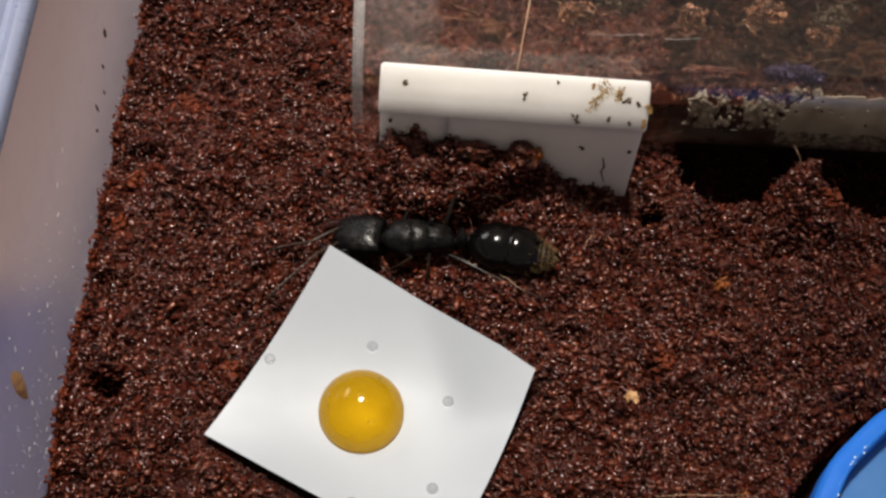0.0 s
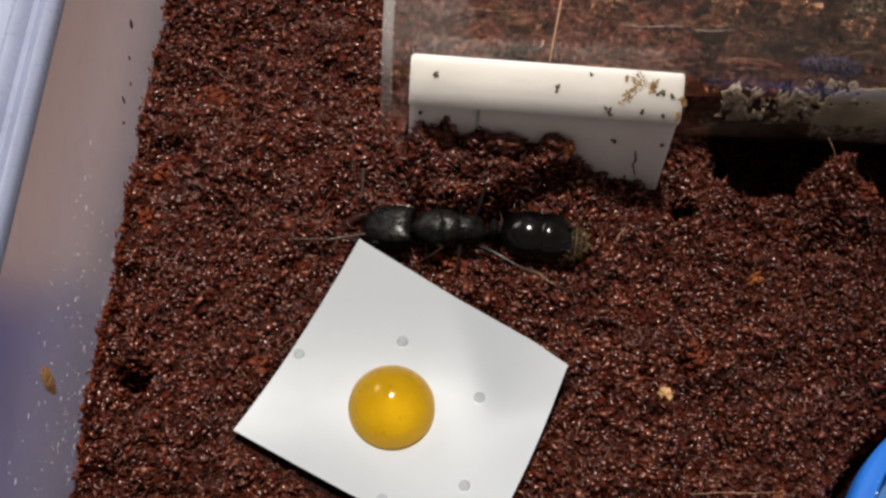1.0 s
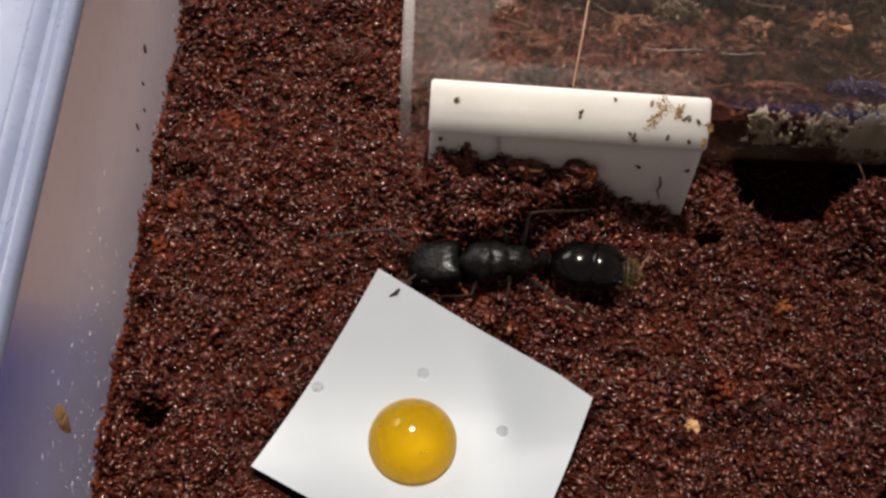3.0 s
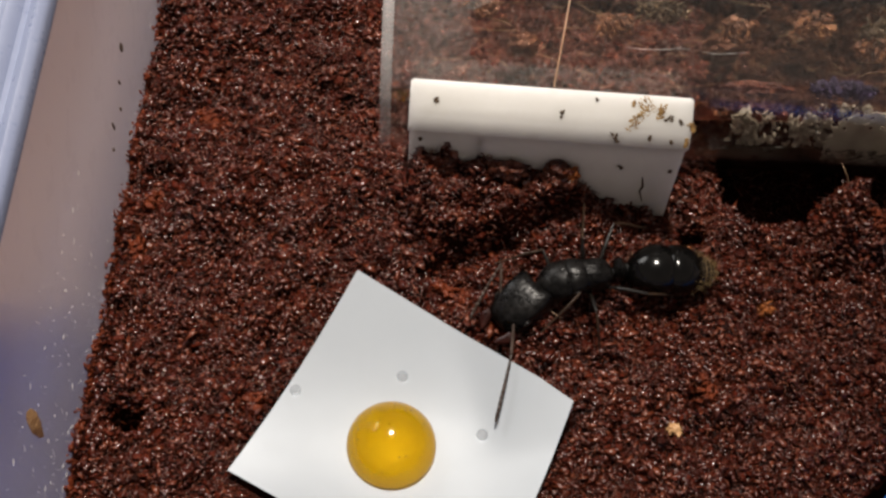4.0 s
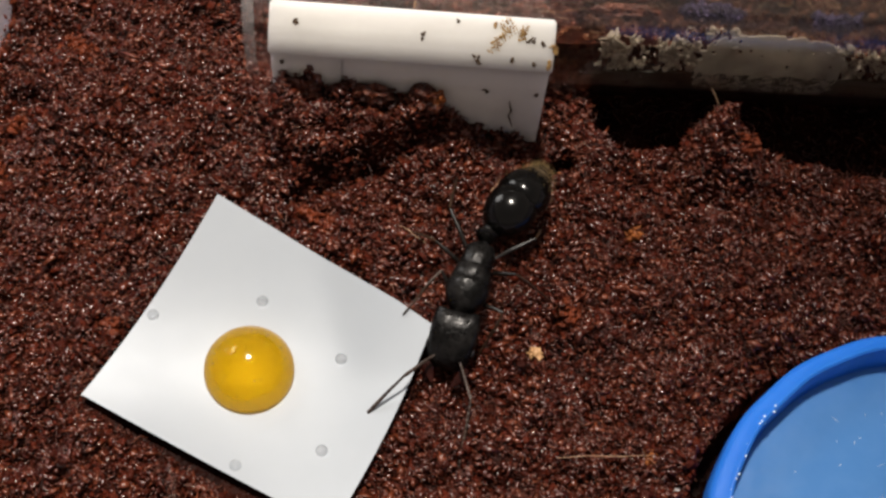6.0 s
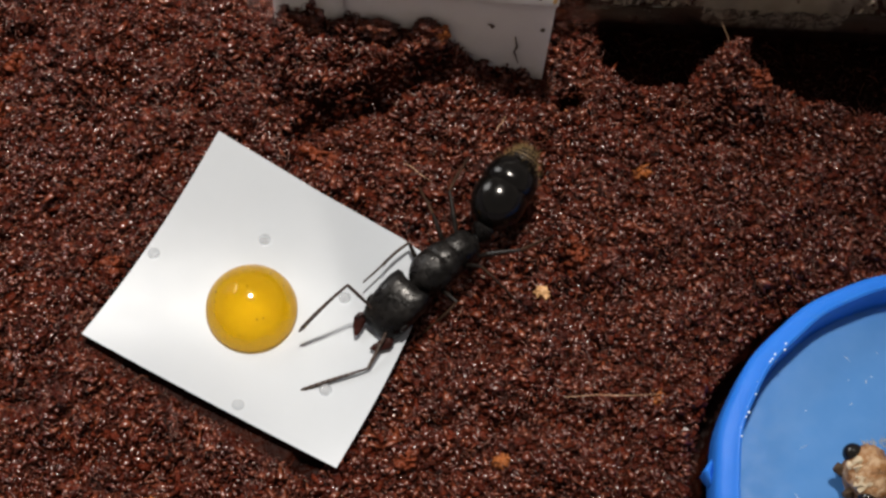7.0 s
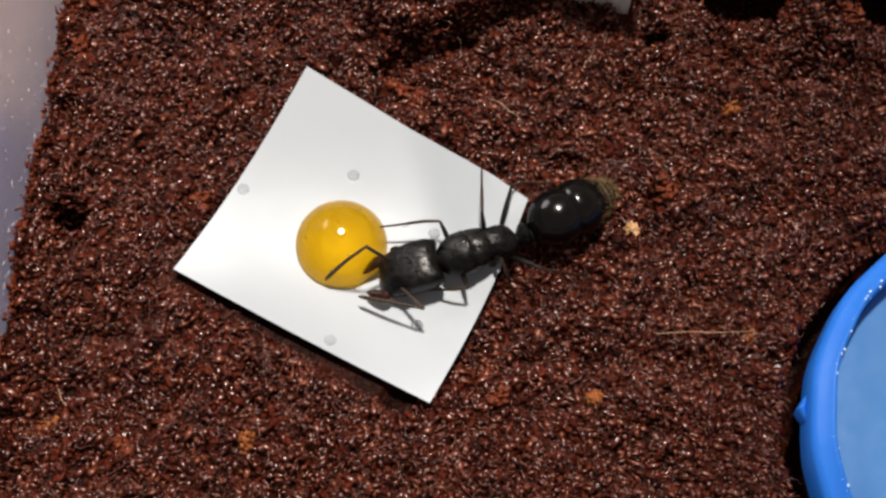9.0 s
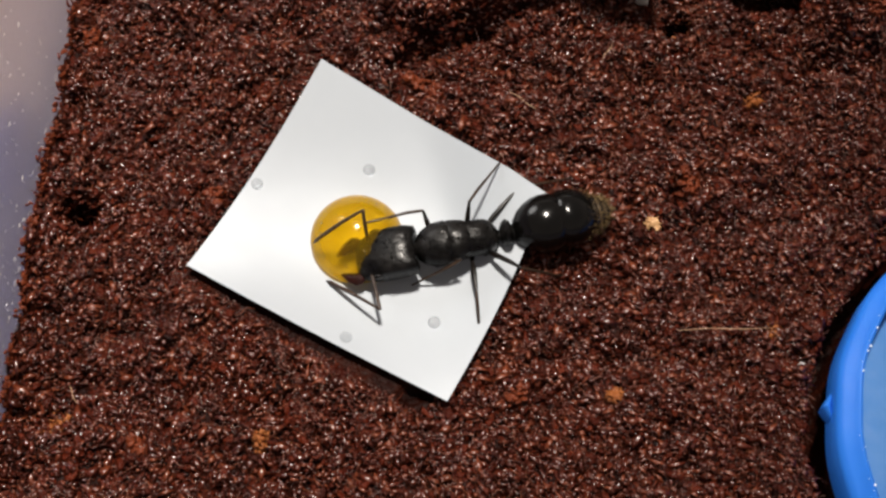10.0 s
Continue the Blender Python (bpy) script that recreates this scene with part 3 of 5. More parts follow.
def build_drops():
    bm = bmesh.new()
    prof = [(0.0, 3.15), (0.5, 3.12), (1.0, 3.02), (1.5, 2.84), (2.0, 2.56), (2.45, 2.2), (2.85, 1.75), (3.15, 1.25), (3.35, 0.75), (3.42, 0.3), (3.40, 0.0), (3.36, -0.25), (3.3, -0.6)]
    spun(bm, prof[::-1], 64)
    drop = part("honey_drop", bm, HONEY, at=P(-0.75, -5.35, on_paper(-0.75, -5.35) + 0.1))
    tagged(drop, "domed drop of golden honey on the white sheet", "honey drop")
    rs = random.Random(3)
    for k in range(14):
        a, r = rs.uniform(0, 6.283), 3.0 * rs.random() ** 0.5
        bm = bmesh.new()
        bmesh.ops.create_icosphere(bm, subdivisions=1, radius=rs.uniform(0.04, 0.10))
        part("air_bubble", bm, PALE_CLEAR, drop, at=P(r * math.cos(a), r * math.sin(a), 3.05 * (1 - (r / 3.42) ** 2) ** 0.5)).visible_shadow = False
    first = None
    for x, y, r in ((0, 0, 0.46), (-8.2, -1.4, 0.45), (6.16, -4.6, 0.44), (4.95, -11.9, 0.47), (-1.3, -13.1, 0.48)):
        at = P(x, y, on_paper(x, y) + 0.02)
        if first is None:
            bm = bmesh.new()
            spun(bm, [(0, -0.03), (0.45, -0.02), (0.46, 0.05), (0.43, 0.17), (0.34, 0.28), (0.18, 0.35), (0, 0.37)], 24)
            first = part("water_bead", bm, WATER, at=at)
            first.visible_shadow = False
            tagged(first, "tiny clear bead of water on the white sheet", "water bead", "beads on the sheet")
        else:
            copy_thing(first, at @ Matrix.Rotation(r, 4, "Z"))


# ---- the white block and the tube ----
def build_block():
    top = new("white_block")
    top.matrix_basis = P(0.02, 17.75, 0, 0, 0, -3.2)
    tagged(top, "white plastic holder block half sunk in the soil", "plastic holder")

    def profile(name, pts, x0, x1, label):
        bm = bmesh.new()
        ends = []
        for x in (x0, x1):
            ends.append([bm.verts.new((x, y, z)) for y, z in pts])
        m = len(pts)
        for k in range(m):
            bm.faces.new((ends[0][k], ends[0][(k + 1) % m], ends[1][(k + 1) % m], ends[1][k]))
        bm.faces.new(ends[0][::-1])
        bm.faces.new(ends[1])
        bmesh.ops.bevel(bm, geom=bm.edges[:], offset=0.14, segments=2, affect="EDGES", clamp_overlap=True)
        part(name, bm, WHITE, top, label)
    profile("front_plate", [(-0.18, -6), (-0.18, 9.0), (2.2, 9.0), (2.2, -6)], 0.12, 5.75, "")
    profile("front_plate", [(-0.3, -6), (-0.3, 9.0), (2.2, 9.0), (2.2, -6)], 5.75, 21.95, "")
    profile("cap_rail", [(-0.5, 8.5), (-0.52, 9.1), (0.2, 10.2), (0.95, 10.9), (2.4, 11.75), (2.58, 11.5), (2.58, 8.5)], 0.0, 22.1, "rounded glossy white top rail")


TUBE_R, TUBE_Y, TUBE_Z = 11.4, 31.9, 4.2


PALE_LINES = ((19.2, 24.5, 134.8), (25.4, 29.0, 135.2))


def build_test_tube():
    top = new("test_tube")
    top.matrix_basis = P(-2.0, TUBE_Y, TUBE_Z, 0, 0, -1.6)
    tagged(top, "clear plastic test tube lying on its side, dirty inside", "test tube")
    bm = bmesh.new()
    rows = []
    prof = [(0.95, TUBE_R - 0.85), (0.95, TUBE_R), (40, TUBE_R), (92, TUBE_R), (92, TUBE_R - 0.85), (40, TUBE_R - 0.85)]
    n = 96
    lip = [(0.25, TUBE_R - 0.85), (0.0, TUBE_R - 0.55), (0.0, TUBE_R + 0.1), (0.3, TUBE_R + 0.3), (0.7, TUBE_R + 0.25), (0.92, TUBE_R + 0.05), (0.92, TUBE_R - 0.85)]
    bl = bmesh.new()
    rings = [[bl.verts.new((x, r * math.cos(2 * math.pi * k / n), r * math.sin(2 * math.pi * k / n))) for k in range(n)] for x, r in lip]
    for a, b in zip(rings, rings[1:] + rings[:1]):
        for k in range(n):
            bl.faces.new((a[k], a[(k + 1) % n], b[(k + 1) % n], b[k]))
    part("mouth_rim", bl, PALE_CLEAR, top, "thickened clear lip of the tube").visible_shadow = False
    for x, r in prof:
        rows.append([bm.verts.new((x, r * math.cos(2 * math.pi * k / n), r * math.sin(2 * math.pi * k / n))) for k in range(n)])
    for a, b in zip(rows, rows[1:] + rows[:1]):
        for k in range(n):
            bm.faces.new((a[k], a[(k + 1) % n], b[(k + 1) % n], b[k]))
    bf = bmesh.new()
    grid = [[bf.verts.new((1.0 + (x - 1.0) * (0.7 + 0.5 * noise.noise(Vector((math.cos(k / 5.1) * 2, math.sin(k / 5.1) * 2, 4)))), (TUBE_R - 0.95 - 0.06 * abs(math.sin(3.1 * x))) * math.cos(2 * math.pi * k / 64), (TUBE_R - 0.95) * math.sin(2 * math.pi * k / 64))) for k in range(64)] for x in np.linspace(1.0, 10.5, 14)]
    for a, b in zip(grid, grid[1:]):
        for k in range(64):
            bf.faces.new((a[k], a[(k + 1) % 64], b[(k + 1) % 64], b[k]))
    part("fogged_band", bf, FOG, top, "greyish fogged film inside the tube's mouth").visible_shadow = False
    # dirt film whose grey also imitates the milky reflection on the tube
    bf = bmesh.new()
    grid = [[bf.verts.new((x, (TUBE_R - 0.93) * math.cos(2 * math.pi * k / 64), (TUBE_R - 0.93) * math.sin(2 * math.pi * k / 64))) for k in range(64)] for x in np.linspace(9.5, 91, 30)]
    for a, b in zip(grid, grid[1:]):
        for k in range(64):
            bf.faces.new((a[k], a[(k + 1) % 64], b[(k + 1) % 64], b[k]))
    part("dirt_haze_film", bf, GRIME_HAZE, top, "thin greyish film inside the tube, dirt plus painted reflection haze").visible_shadow = False
    # thin pale lines lying lengthwise on the tube's upper front
    for x0, x1, deg in PALE_LINES:
        bs = bmesh.new()
        tube(bs, [(x0 + (x1 - x0) * q, (TUBE_R + 0.01) * math.cos(radians(deg + 0.5 * math.sin(5 * q))), (TUBE_R + 0.01) * math.sin(radians(deg + 0.5 * math.sin(5 * q)))) for q in np.linspace(0, 1, 9)], [0.008, 0.016, 0.022, 0.012, 0.018, 0.022, 0.01, 0.014, 0.006], 6)
        part("pale_line", bs, DUST, top, "thin pale line along the clear plastic")
    ob = part("tube_wall", bm, GLASS, top)
    ob.visible_shadow = False


def build_tube_filling():
    rs = np.random.RandomState(31)
    R = TUBE_R - 1.0
    xs, ts = np.arange(3.2, 66, 0.3), np.linspace(-1, 1, 50)
    gx, gt = np.meshgrid(xs, ts)
    half = math.radians(100)
    ang = -math.pi / 2 + gt * half
    edge = np.clip((gx - 3.0) / 5.0, 0, 1) * np.clip((1.02 - np.abs(gt)) * 6, 0, 1)
    thick = edge * (1.6 + 3.0 * np.clip(vnoise(gx, ang * R, 5, 6) + 0.35, 0, 1) + 1.4 * vnoise(gx, ang * R, 1.6, 7) + 0.6 * vnoise(gx, ang * R, 0.6, 8)).clip(0.02, 6)
    r = R - thick
    v = np.stack([gx, r * np.cos(ang), r * np.sin(ang)], -1)
    ny, nx = gx.shape
    idx = np.arange(nx * ny).reshape(ny, nx)
    faces = np.stack([idx[:-1, :-1], idx[:-1, 1:], idx[1:, 1:], idx[1:, :-1]], -1).reshape(-1, 4)
    ob = arrays("tube_soil", v.reshape(-1, 3), faces, SHADED_SOIL, smooth=True)
    ob.matrix_basis = P(-2.0, TUBE_Y, TUBE_Z, 0, 0, -1.6)
    tagged(ob, "brown fibrous debris packed along the inside of the tube", "debris", kind="stuff")
    n = 9000
    x, t = rs.uniform(4, 64, n), rs.uniform(-0.95, 0.95, n)
    i, j = ((x - 3.2) / 0.3).astype(int).clip(0, nx - 1), ((t + 1) / 2 * 49).astype(int)
    a, rr = -math.pi / 2 + t * half, r[j, i] - 0.1
    size = np.exp(rs.normal(math.log(0.2), 0.5, n)).clip(0.07, 0.7)
    ob = scatter("tube_crumbs", np.stack([x, rr * np.cos(a), rr * np.sin(a)], -1), size, rs, DEBRIS)
    ob.matrix_basis = P(-2.0, TUBE_Y, TUBE_Z, 0, 0, -1.6)
    tagged(ob, "orange-brown crumbs and fibres inside the tube", "debris", kind="stuff")
    m, each = 230, 42
    x, t = rs.uniform(4, 64, m), rs.uniform(-0.95, 0.95, m)
    i, j = ((x - 3.2) / 0.3).astype(int).clip(0, nx - 1), ((t + 1) / 2 * 49).astype(int)
    a, rr = -math.pi / 2 + t * half, r[j, i] - 0.3
    spread = np.repeat(rs.uniform(0.35, 0.9, m), each)[:, None]
    pos = np.repeat(np.stack([x, rr * np.cos(a), rr * np.sin(a)], -1), each, 0) + rs.randn(m * each, 3) * spread * (1.2, 0.8, 0.8)
    reach = np.hypot(pos[:, 1], pos[:, 2])
    pos[:, 1:] *= np.minimum(1, (R - 0.25) / np.maximum(reach, 0.1))[:, None]
    ob = scatter("tube_clumps", pos, np.exp(rs.normal(math.log(0.2), 0.4, m * each)).clip(0.07, 0.5), rs, DEBRIS)
    ob.matrix_basis = P(-2.0, TUBE_Y, TUBE_Z, 0, 0, -1.6)
    tagged(ob, "crumbly orange-brown clumps inside the tube", "debris", kind="stuff")
    verts, faces = [], []
    for k in range(150):
        q, th, rad = rs.uniform(6, 62), rs.uniform(0, 6.283), rs.uniform(2.0, 8.2)
        p0 = np.array((q, rad * math.cos(th), -abs(rad * math.sin(th)) * 0.6 + 0.5))
        d = rs.randn(3) * (1.6, 1.0, 0.5)
        c = p0 + d * 0.5 + rs.randn(3) * 0.3
        for p in (p0, c, p0 + d):
            for e in ((0, 0, 0.03), (0, 0.03, -0.02), (0, -0.03, -0.02)):
                verts.append(p + np.array(e))
        b = 9 * k
        for i2 in (0, 3):
            for e in range(3):
                faces.append((b + i2 + e, b + i2 + (e + 1) % 3, b + i2 + 3 + (e + 1) % 3, b + i2 + 3 + e))
    ob = arrays("tube_fibres", verts, faces, PALE)
    ob.matrix_basis = P(-2.0, TUBE_Y, TUBE_Z, 0, 0, -1.6)
    tagged(ob, "pale loose fibres strung inside the tube", "fibres", kind="stuff")
    # scraps pressed flat against the inside of the wall
    for name, x0, x1, a0, a1, gaps, m, label in (
            ("paper_scrap", 36.8, 49.0, 158, 200, -0.62, SCRAP, "damp grey-beige paper scrap stuck inside the tube"),
            ("dirt_band", 26.5, 60.0, 181, 204, -0.5, MUD, "olive-brown mud smear inside the tube")):
        bm = bmesh.new()
        gx, ga = np.arange(x0, x1 + 0.01, 0.16), np.arange(a0, a1 + 0.01, 0.8)
        grid = [[bm.verts.new((x, (R + 0.0) * math.cos(radians(a)), (R + 0.0) * math.sin(radians(a)))) for a in ga] for x in gx]
        for p in range(len(gx) - 1):
            for q in range(len(ga) - 1):
                fx, fa = (gx[p] - x0) / (x1 - x0), (ga[q] - a0) / (a1 - a0)
                round_off = max(0.0, abs(2 * fx - 1) ** 3 + abs(2 * fa - 1) ** 3 - 0.85)
                v = 0.8 * noise.noise(Vector((gx[p] * 1.3, ga[q] * 0.3, x0))) + 0.8 * noise.noise(Vector((gx[p] * 3.6, ga[q] * 0.8, x0)))
                if v > gaps + 3.0 * round_off:
                    bm.faces.new((grid[p][q], grid[p + 1][q], grid[p + 1][q + 1], grid[p][q + 1]))
        bmesh.ops.delete(bm, geom=[v for v in bm.verts if not v.link_faces], context="VERTS")
        for v in bm.verts:
            v.co += 0.05 * noise.noise_vector(v.co * 4.0)
        for _ in range(4):
            bmesh.ops.smooth_vert(bm, verts=bm.verts[:], factor=0.5, use_axis_x=True, use_axis_y=True, use_axis_z=True)
        bmesh.ops.solidify(bm, geom=bm.faces[:], thickness=0.12)
        tagged(part(name, bm, m, at=P(-2.0, TUBE_Y, TUBE_Z, 0, 0, -1.6)), label, name.replace("_", " "))
    for x0, x1, a0, a1, n in ((29.0, 37.8, 163, 183, 620), (47.0, 58.0, 164, 184, 700), (35.5, 40.0, 157, 170, 90)):
        x, a = rs.uniform(x0, x1, 4 * n), rs.uniform(a0, a1, 4 * n)
        pick = np.argsort(-(vnoise(x, a * 0.18, 0.9, 21) + 0.6 * vnoise(x, a * 0.18, 0.35, 22) + 0.25 * rs.randn(4 * n)))[:n]
        x, a = x[pick], np.radians(a[pick])
        rr = R - 0.06 - 0.25 * rs.rand(n)
        ob = scatter("pale_crust", np.stack([x, rr * np.cos(a), rr * np.sin(a)], -1), np.exp(rs.normal(math.log(0.14), 0.4, n)).clip(0.06, 0.36), rs, CRUST)
        ob.matrix_basis = P(-2.0, TUBE_Y, TUBE_Z, 0, 0, -1.6)
        tagged(ob, "broken crumbly pale crust stuck inside the tube", "pale crust", kind="stuff")
    for name, x, deg, rr, size, m, label in (("purple_clump", 37.6, 152, 10.0, (3.0, 0.6, 0.8), PURPLE, "dark purple fuzzy clump inside the tube"), ("purple_clump", 47.8, 154, 10.0, (2.2, 0.6, 0.8), PURPLE, "dark purple fuzzy clump inside the tube"),
                                             ("orange_clump", 28.4, 125, 9.0, (1.3, 1.5, 1.0), ORANGE, "crumbly orange-brown clump inside the tube"),
                                             ("orange_clump", 8.2, 120, 9.4, (0.9, 0.7, 0.7), ORANGE, "small orange-brown clump inside the tube"),
                                             ("orange_clump", 39.8, 132, 9.0, (1.2, 1.6, 1.0), ORANGE, "crumbly orange-brown clump inside the tube"),
                                             ("orange_clump", 34.6, 121, 9.0, (1.7, 1.5, 1.0), ORANGE, "crumbly orange-brown clump inside the tube"),
                                             ("orange_clump", 18.5, 126, 8.8, (1.6, 1.1, 0.9), ORANGE, "low orange-brown clump inside the tube"),
                                             ("dark_clod", 22.5, 116, 8.8, (2.4, 1.4, 1.0), DARKBIT, "dark grey-brown clod inside the tube"),
                                             ("dark_clod", 40.5, 122, 8.6, (1.8, 1.4, 1.0), DARKBIT, "dark grey-brown clod inside the tube"),
                                             ("bark_piece", 12, 200, 1.5, (1.3, 1.0, 1.0), DEBRIS, "brown bark piece inside the tube"),
                                             ("bark_piece", 29, 170, 1.5, (1.6, 1.0, 1.4), DEBRIS, "brown bark piece inside the tube"),
                                             ("bark_piece", 30.5, 153, 9.3, (2.6, 0.5, 0.5), CLOD, "long red-brown bark strip inside the tube")):
        b = math.radians(deg)
        if name in ("orange_clump", "dark_clod", "purple_clump"):
            ob = scatter(name, rs.randn(220, 3).clip(-2, 2) * size * 0.42, np.exp(rs.normal(math.log(0.2), 0.4, 220)).clip(0.08, 0.5), rs, m)
            ob.matrix_basis = P(-2.0, TUBE_Y, TUBE_Z, 0, 0, -1.6) @ P(x, (rr - 0.5) * math.cos(b), (rr - 0.5) * math.sin(b), deg - 180, 0, 0)
            tagged(ob, label, name.replace("_", " "))
            continue
        ob = part(name, lump(size, x * 0.37, 4, 0.4, 2.4), m, at=P(-2.0, TUBE_Y, TUBE_Z, 0, 0, -1.6) @ P(x, rr * math.cos(b), rr * math.sin(b), deg - 180, 0, 0))
        tagged(ob, label, name.replace("_", " "))


# ---- the blue lid with the dead insect ----
def build_lid():
    top = new("blue_lid")
    top.matrix_basis = P(50.0, -21.0, -1.2)
    tagged(top, "shallow blue plastic bottle lid lying upturned on the soil", "bottle lid")
    bm = bmesh.new()
    spun(bm, [(0, 0), (17.2, 0), (17.75, 0.3), (18.0, 1.2), (18.02, 3.7), (17.88, 4.15), (17.5, 4.45), (16.98, 4.68), (16.8, 4.95), (16.64, 5.05), (16.48, 4.95), (16.42, 4.4), (16.42, 2.2), (16.3, 1.95), (0, 1.8)], 128, lambda k, r: 0.05 * math.sin(k * 0.9) + 0.04 * math.sin(k * 0.37))
    part("rim", bm, BLUE, top)
    bm = bmesh.new()
    spun(bm, [(0, 1.6), (16.2, 1.7), (16.28, 1.98), (15.9, 2.05), (9, 2.03), (0, 2.0)], 96)
    part("lid_floor", bm, LIDFLOOR, top, "scuffed paler blue inside of the lid")
    bm = bmesh.new()
    loft(bm, [(-0.8, 0, 0, 0.05, 0.5, 2.5), (-0.4, 0.12, 0, 0.22, 0.9, 2.5), (0, 0.3, 0, 0.32, 1.0, 2.5), (0.6, 0.12, -0.1, 0.2, 0.9, 2.5), (1.1, 0, -0.1, 0.05, 0.6, 2.5)], 12)
    part("pull_tab", bm, BLUE, top, "small torn tab on the lid's edge", at=P(-17.75, 2.6, 2.1, 0, 0, 82))
    rs = random.Random(23)
    bm = bmesh.new()
    # worn flecks; their dense cluster also imitates the broken highlight on the ridge
    for k in range(38):
        a = rs.uniform(1.6, 4.6) if k < 20 else rs.gauss(2.45, 0.3)
        r = rs.uniform(16.45, 16.8)
        g = bmesh.ops.create_icosphere(bm, subdivisions=1, radius=1)
        w = rs.choice((0.03, 0.04, 0.06, 0.11))
        for v in g["verts"]:
            v.co = Vector((r * math.cos(a), r * math.sin(a), 5.0)) + Vector((v.co.x * w, v.co.y * w, v.co.z * 0.05))
    tagged(part("ridge_flecks_shine", bm, FLECK, top, "pale worn flecks and painted highlight along the inner ridge"), kind="stuff")
    bm = bmesh.new()
    for k in range(34):
        a, r, q = rs.uniform(1.7, 4.4), rs.uniform(5, 13.6), rs.uniform(0, 3.14)
        L, w = rs.choice((0.1, 0.14, 0.2, 0.45)), rs.uniform(0.03, 0.07)
        c = Vector((r * math.cos(a), r * math.sin(a), 2.03))
        d, n = Vector((math.cos(q), math.sin(q), 0)) * L, Vector((-math.sin(q), math.cos(q), 0)) * w
        top_v = bm.verts.new(c + Vector((0, 0, 0.06)))
        ring = [bm.verts.new(c + v) for v in (d, n, -d, -n)]
        for i in range(4):
            bm.faces.new((ring[i], ring[(i + 1) % 4], top_v))
    tagged(part("scuffs", bm, FLECK, top, "pale scuffs inside the lid"), kind="stuff")


def build_bug():
    top = new("dead_insect")
    top.matrix_basis = P(45.8, -18.5, 2.3, 0, 0, 190) @ Matrix.Scale(1.12, 4)
    tagged(top, "dead tan fuzzy insect lying in the blue lid", "insect")
    bm = bmesh.new()
    loft(bm, [(1.9, 0, 0, 0.5, 0.5, 2), (1.6, 0, 0.1, 1.3, 1.1, 2), (0.8, 0, 0.2, 1.9, 1.6, 2.2), (0, 0, 0.2, 2.0, 1.7, 2.2), (-0.7, 0, 0.1, 1.5, 1.3, 2)], 28)
    for v in bm.verts:
        v.co += v.normal * 0 + Vector((1, 1, 1)) * 0.35 * noise.noise(v.co * 1.7)
    part("head", bm, BUG, top, at=P(2.2, 0, 0.4))
    for s in (-1, 1):
        bm = bmesh.new()
        bmesh.ops.create_icosphere(bm, subdivisions=3, radius=0.66)
        part("eye", bm, EYE, top, "glossy black eye", at=P(3.3, s * 1.5, 1.0))
        part("cheek", lump((0.75, 0.6, 0.55), 5 + s, 3, 0.6, 2.2), BUGPALE, top, "pale cheek plate", at=P(3.2, s * 0.55, 1.35))
        part("mouthpart", lump((0.5, 0.4, 0.35), 9 + s, 2, 0.6, 2.2), DARKBIT, top, at=P(4.0, s * 0.8, 0.2))
    bm = bmesh.new()
    loft(bm, [(1.6, 0, 0, 1.4, 1.2, 2), (0.5, 0, 0.2, 2.2, 1.7, 2.2), (-1.5, 0, 0.2, 2.5, 1.9, 2.2), (-3.5, 0, 0, 2.2, 1.7, 2)], 28)
    part("thorax", bm, BUG, top, at=P(-1.2, 0, 0.4))
    rs = random.Random(4)
    bm = bmesh.new()
    for k in range(320):
        a, x = rs.uniform(-0.4, 3.5), rs.uniform(-4.5, 3.6)
        w = 2.05 if x < 2.6 else 1.6
        p = Vector((x, w * math.cos(a), 0.55 + 0.85 * w * math.sin(a)))
        d = Vector((rs.uniform(-0.3, 0.5), math.cos(a), math.sin(a))).normalized() * rs.uniform(0.12, 0.42)
        u = d.cross(Vector((0.3, 0, 1))).normalized() * 0.035
        v1, v2, v3, v4 = bm.verts.new(p + u), bm.verts.new(p - u), bm.verts.new(p + d), bm.verts.new(p + u.cross(d).normalized() * 0.04)
        for f in ((v1, v2, v3), (v2, v4, v3), (v4, v1, v3)):
            bm.faces.new(f)
    tagged(part("fuzz", bm, BUGPALE, top, "short pale fuzz"), kind="stuff")
    for sgn in (-1, 1):
        bm = bmesh.new()
        loft(bm, [(2.2, 0, 0, 0.3, 0.1, 2), (1.6, 0, 0.12, 0.85, 0.2, 2), (0, 0, 0.25, 1.15, 0.24, 2), (-2.5, 0, 0.2, 1.1, 0.22, 2), (-5, 0, 0, 0.7, 0.14, 2), (-6, 0, -0.1, 0.15, 0.06, 2)], 20)
        for v in bm.verts:
            v.co.z += 0.10 * math.sin(v.co.y * 9 + 0.4 * v.co.x)
        part("wing_case", bm, BUGPALE, top, "pale ribbed wing case", at=P(-1.6, sgn * 1.25, 2.35, sgn * -22, 0, sgn * 4))
    for k in range(5):
        bm = bmesh.new()
        w = 2.4 - 0.25 * k
        loft(bm, [(0.75, 0, 0, w * 0.94, 1.6 - 0.12 * k, 2), (0, 0, 0.05, w, 1.75 - 0.12 * k, 2), (-0.75, 0, 0, w * 0.92, 1.55 - 0.12 * k, 2)], 28)
        part("abdomen_ring", bm, BUGPALE if k % 2 else BUG, top, at=P(-5.2 - 1.35 * k, 0, 0.3))


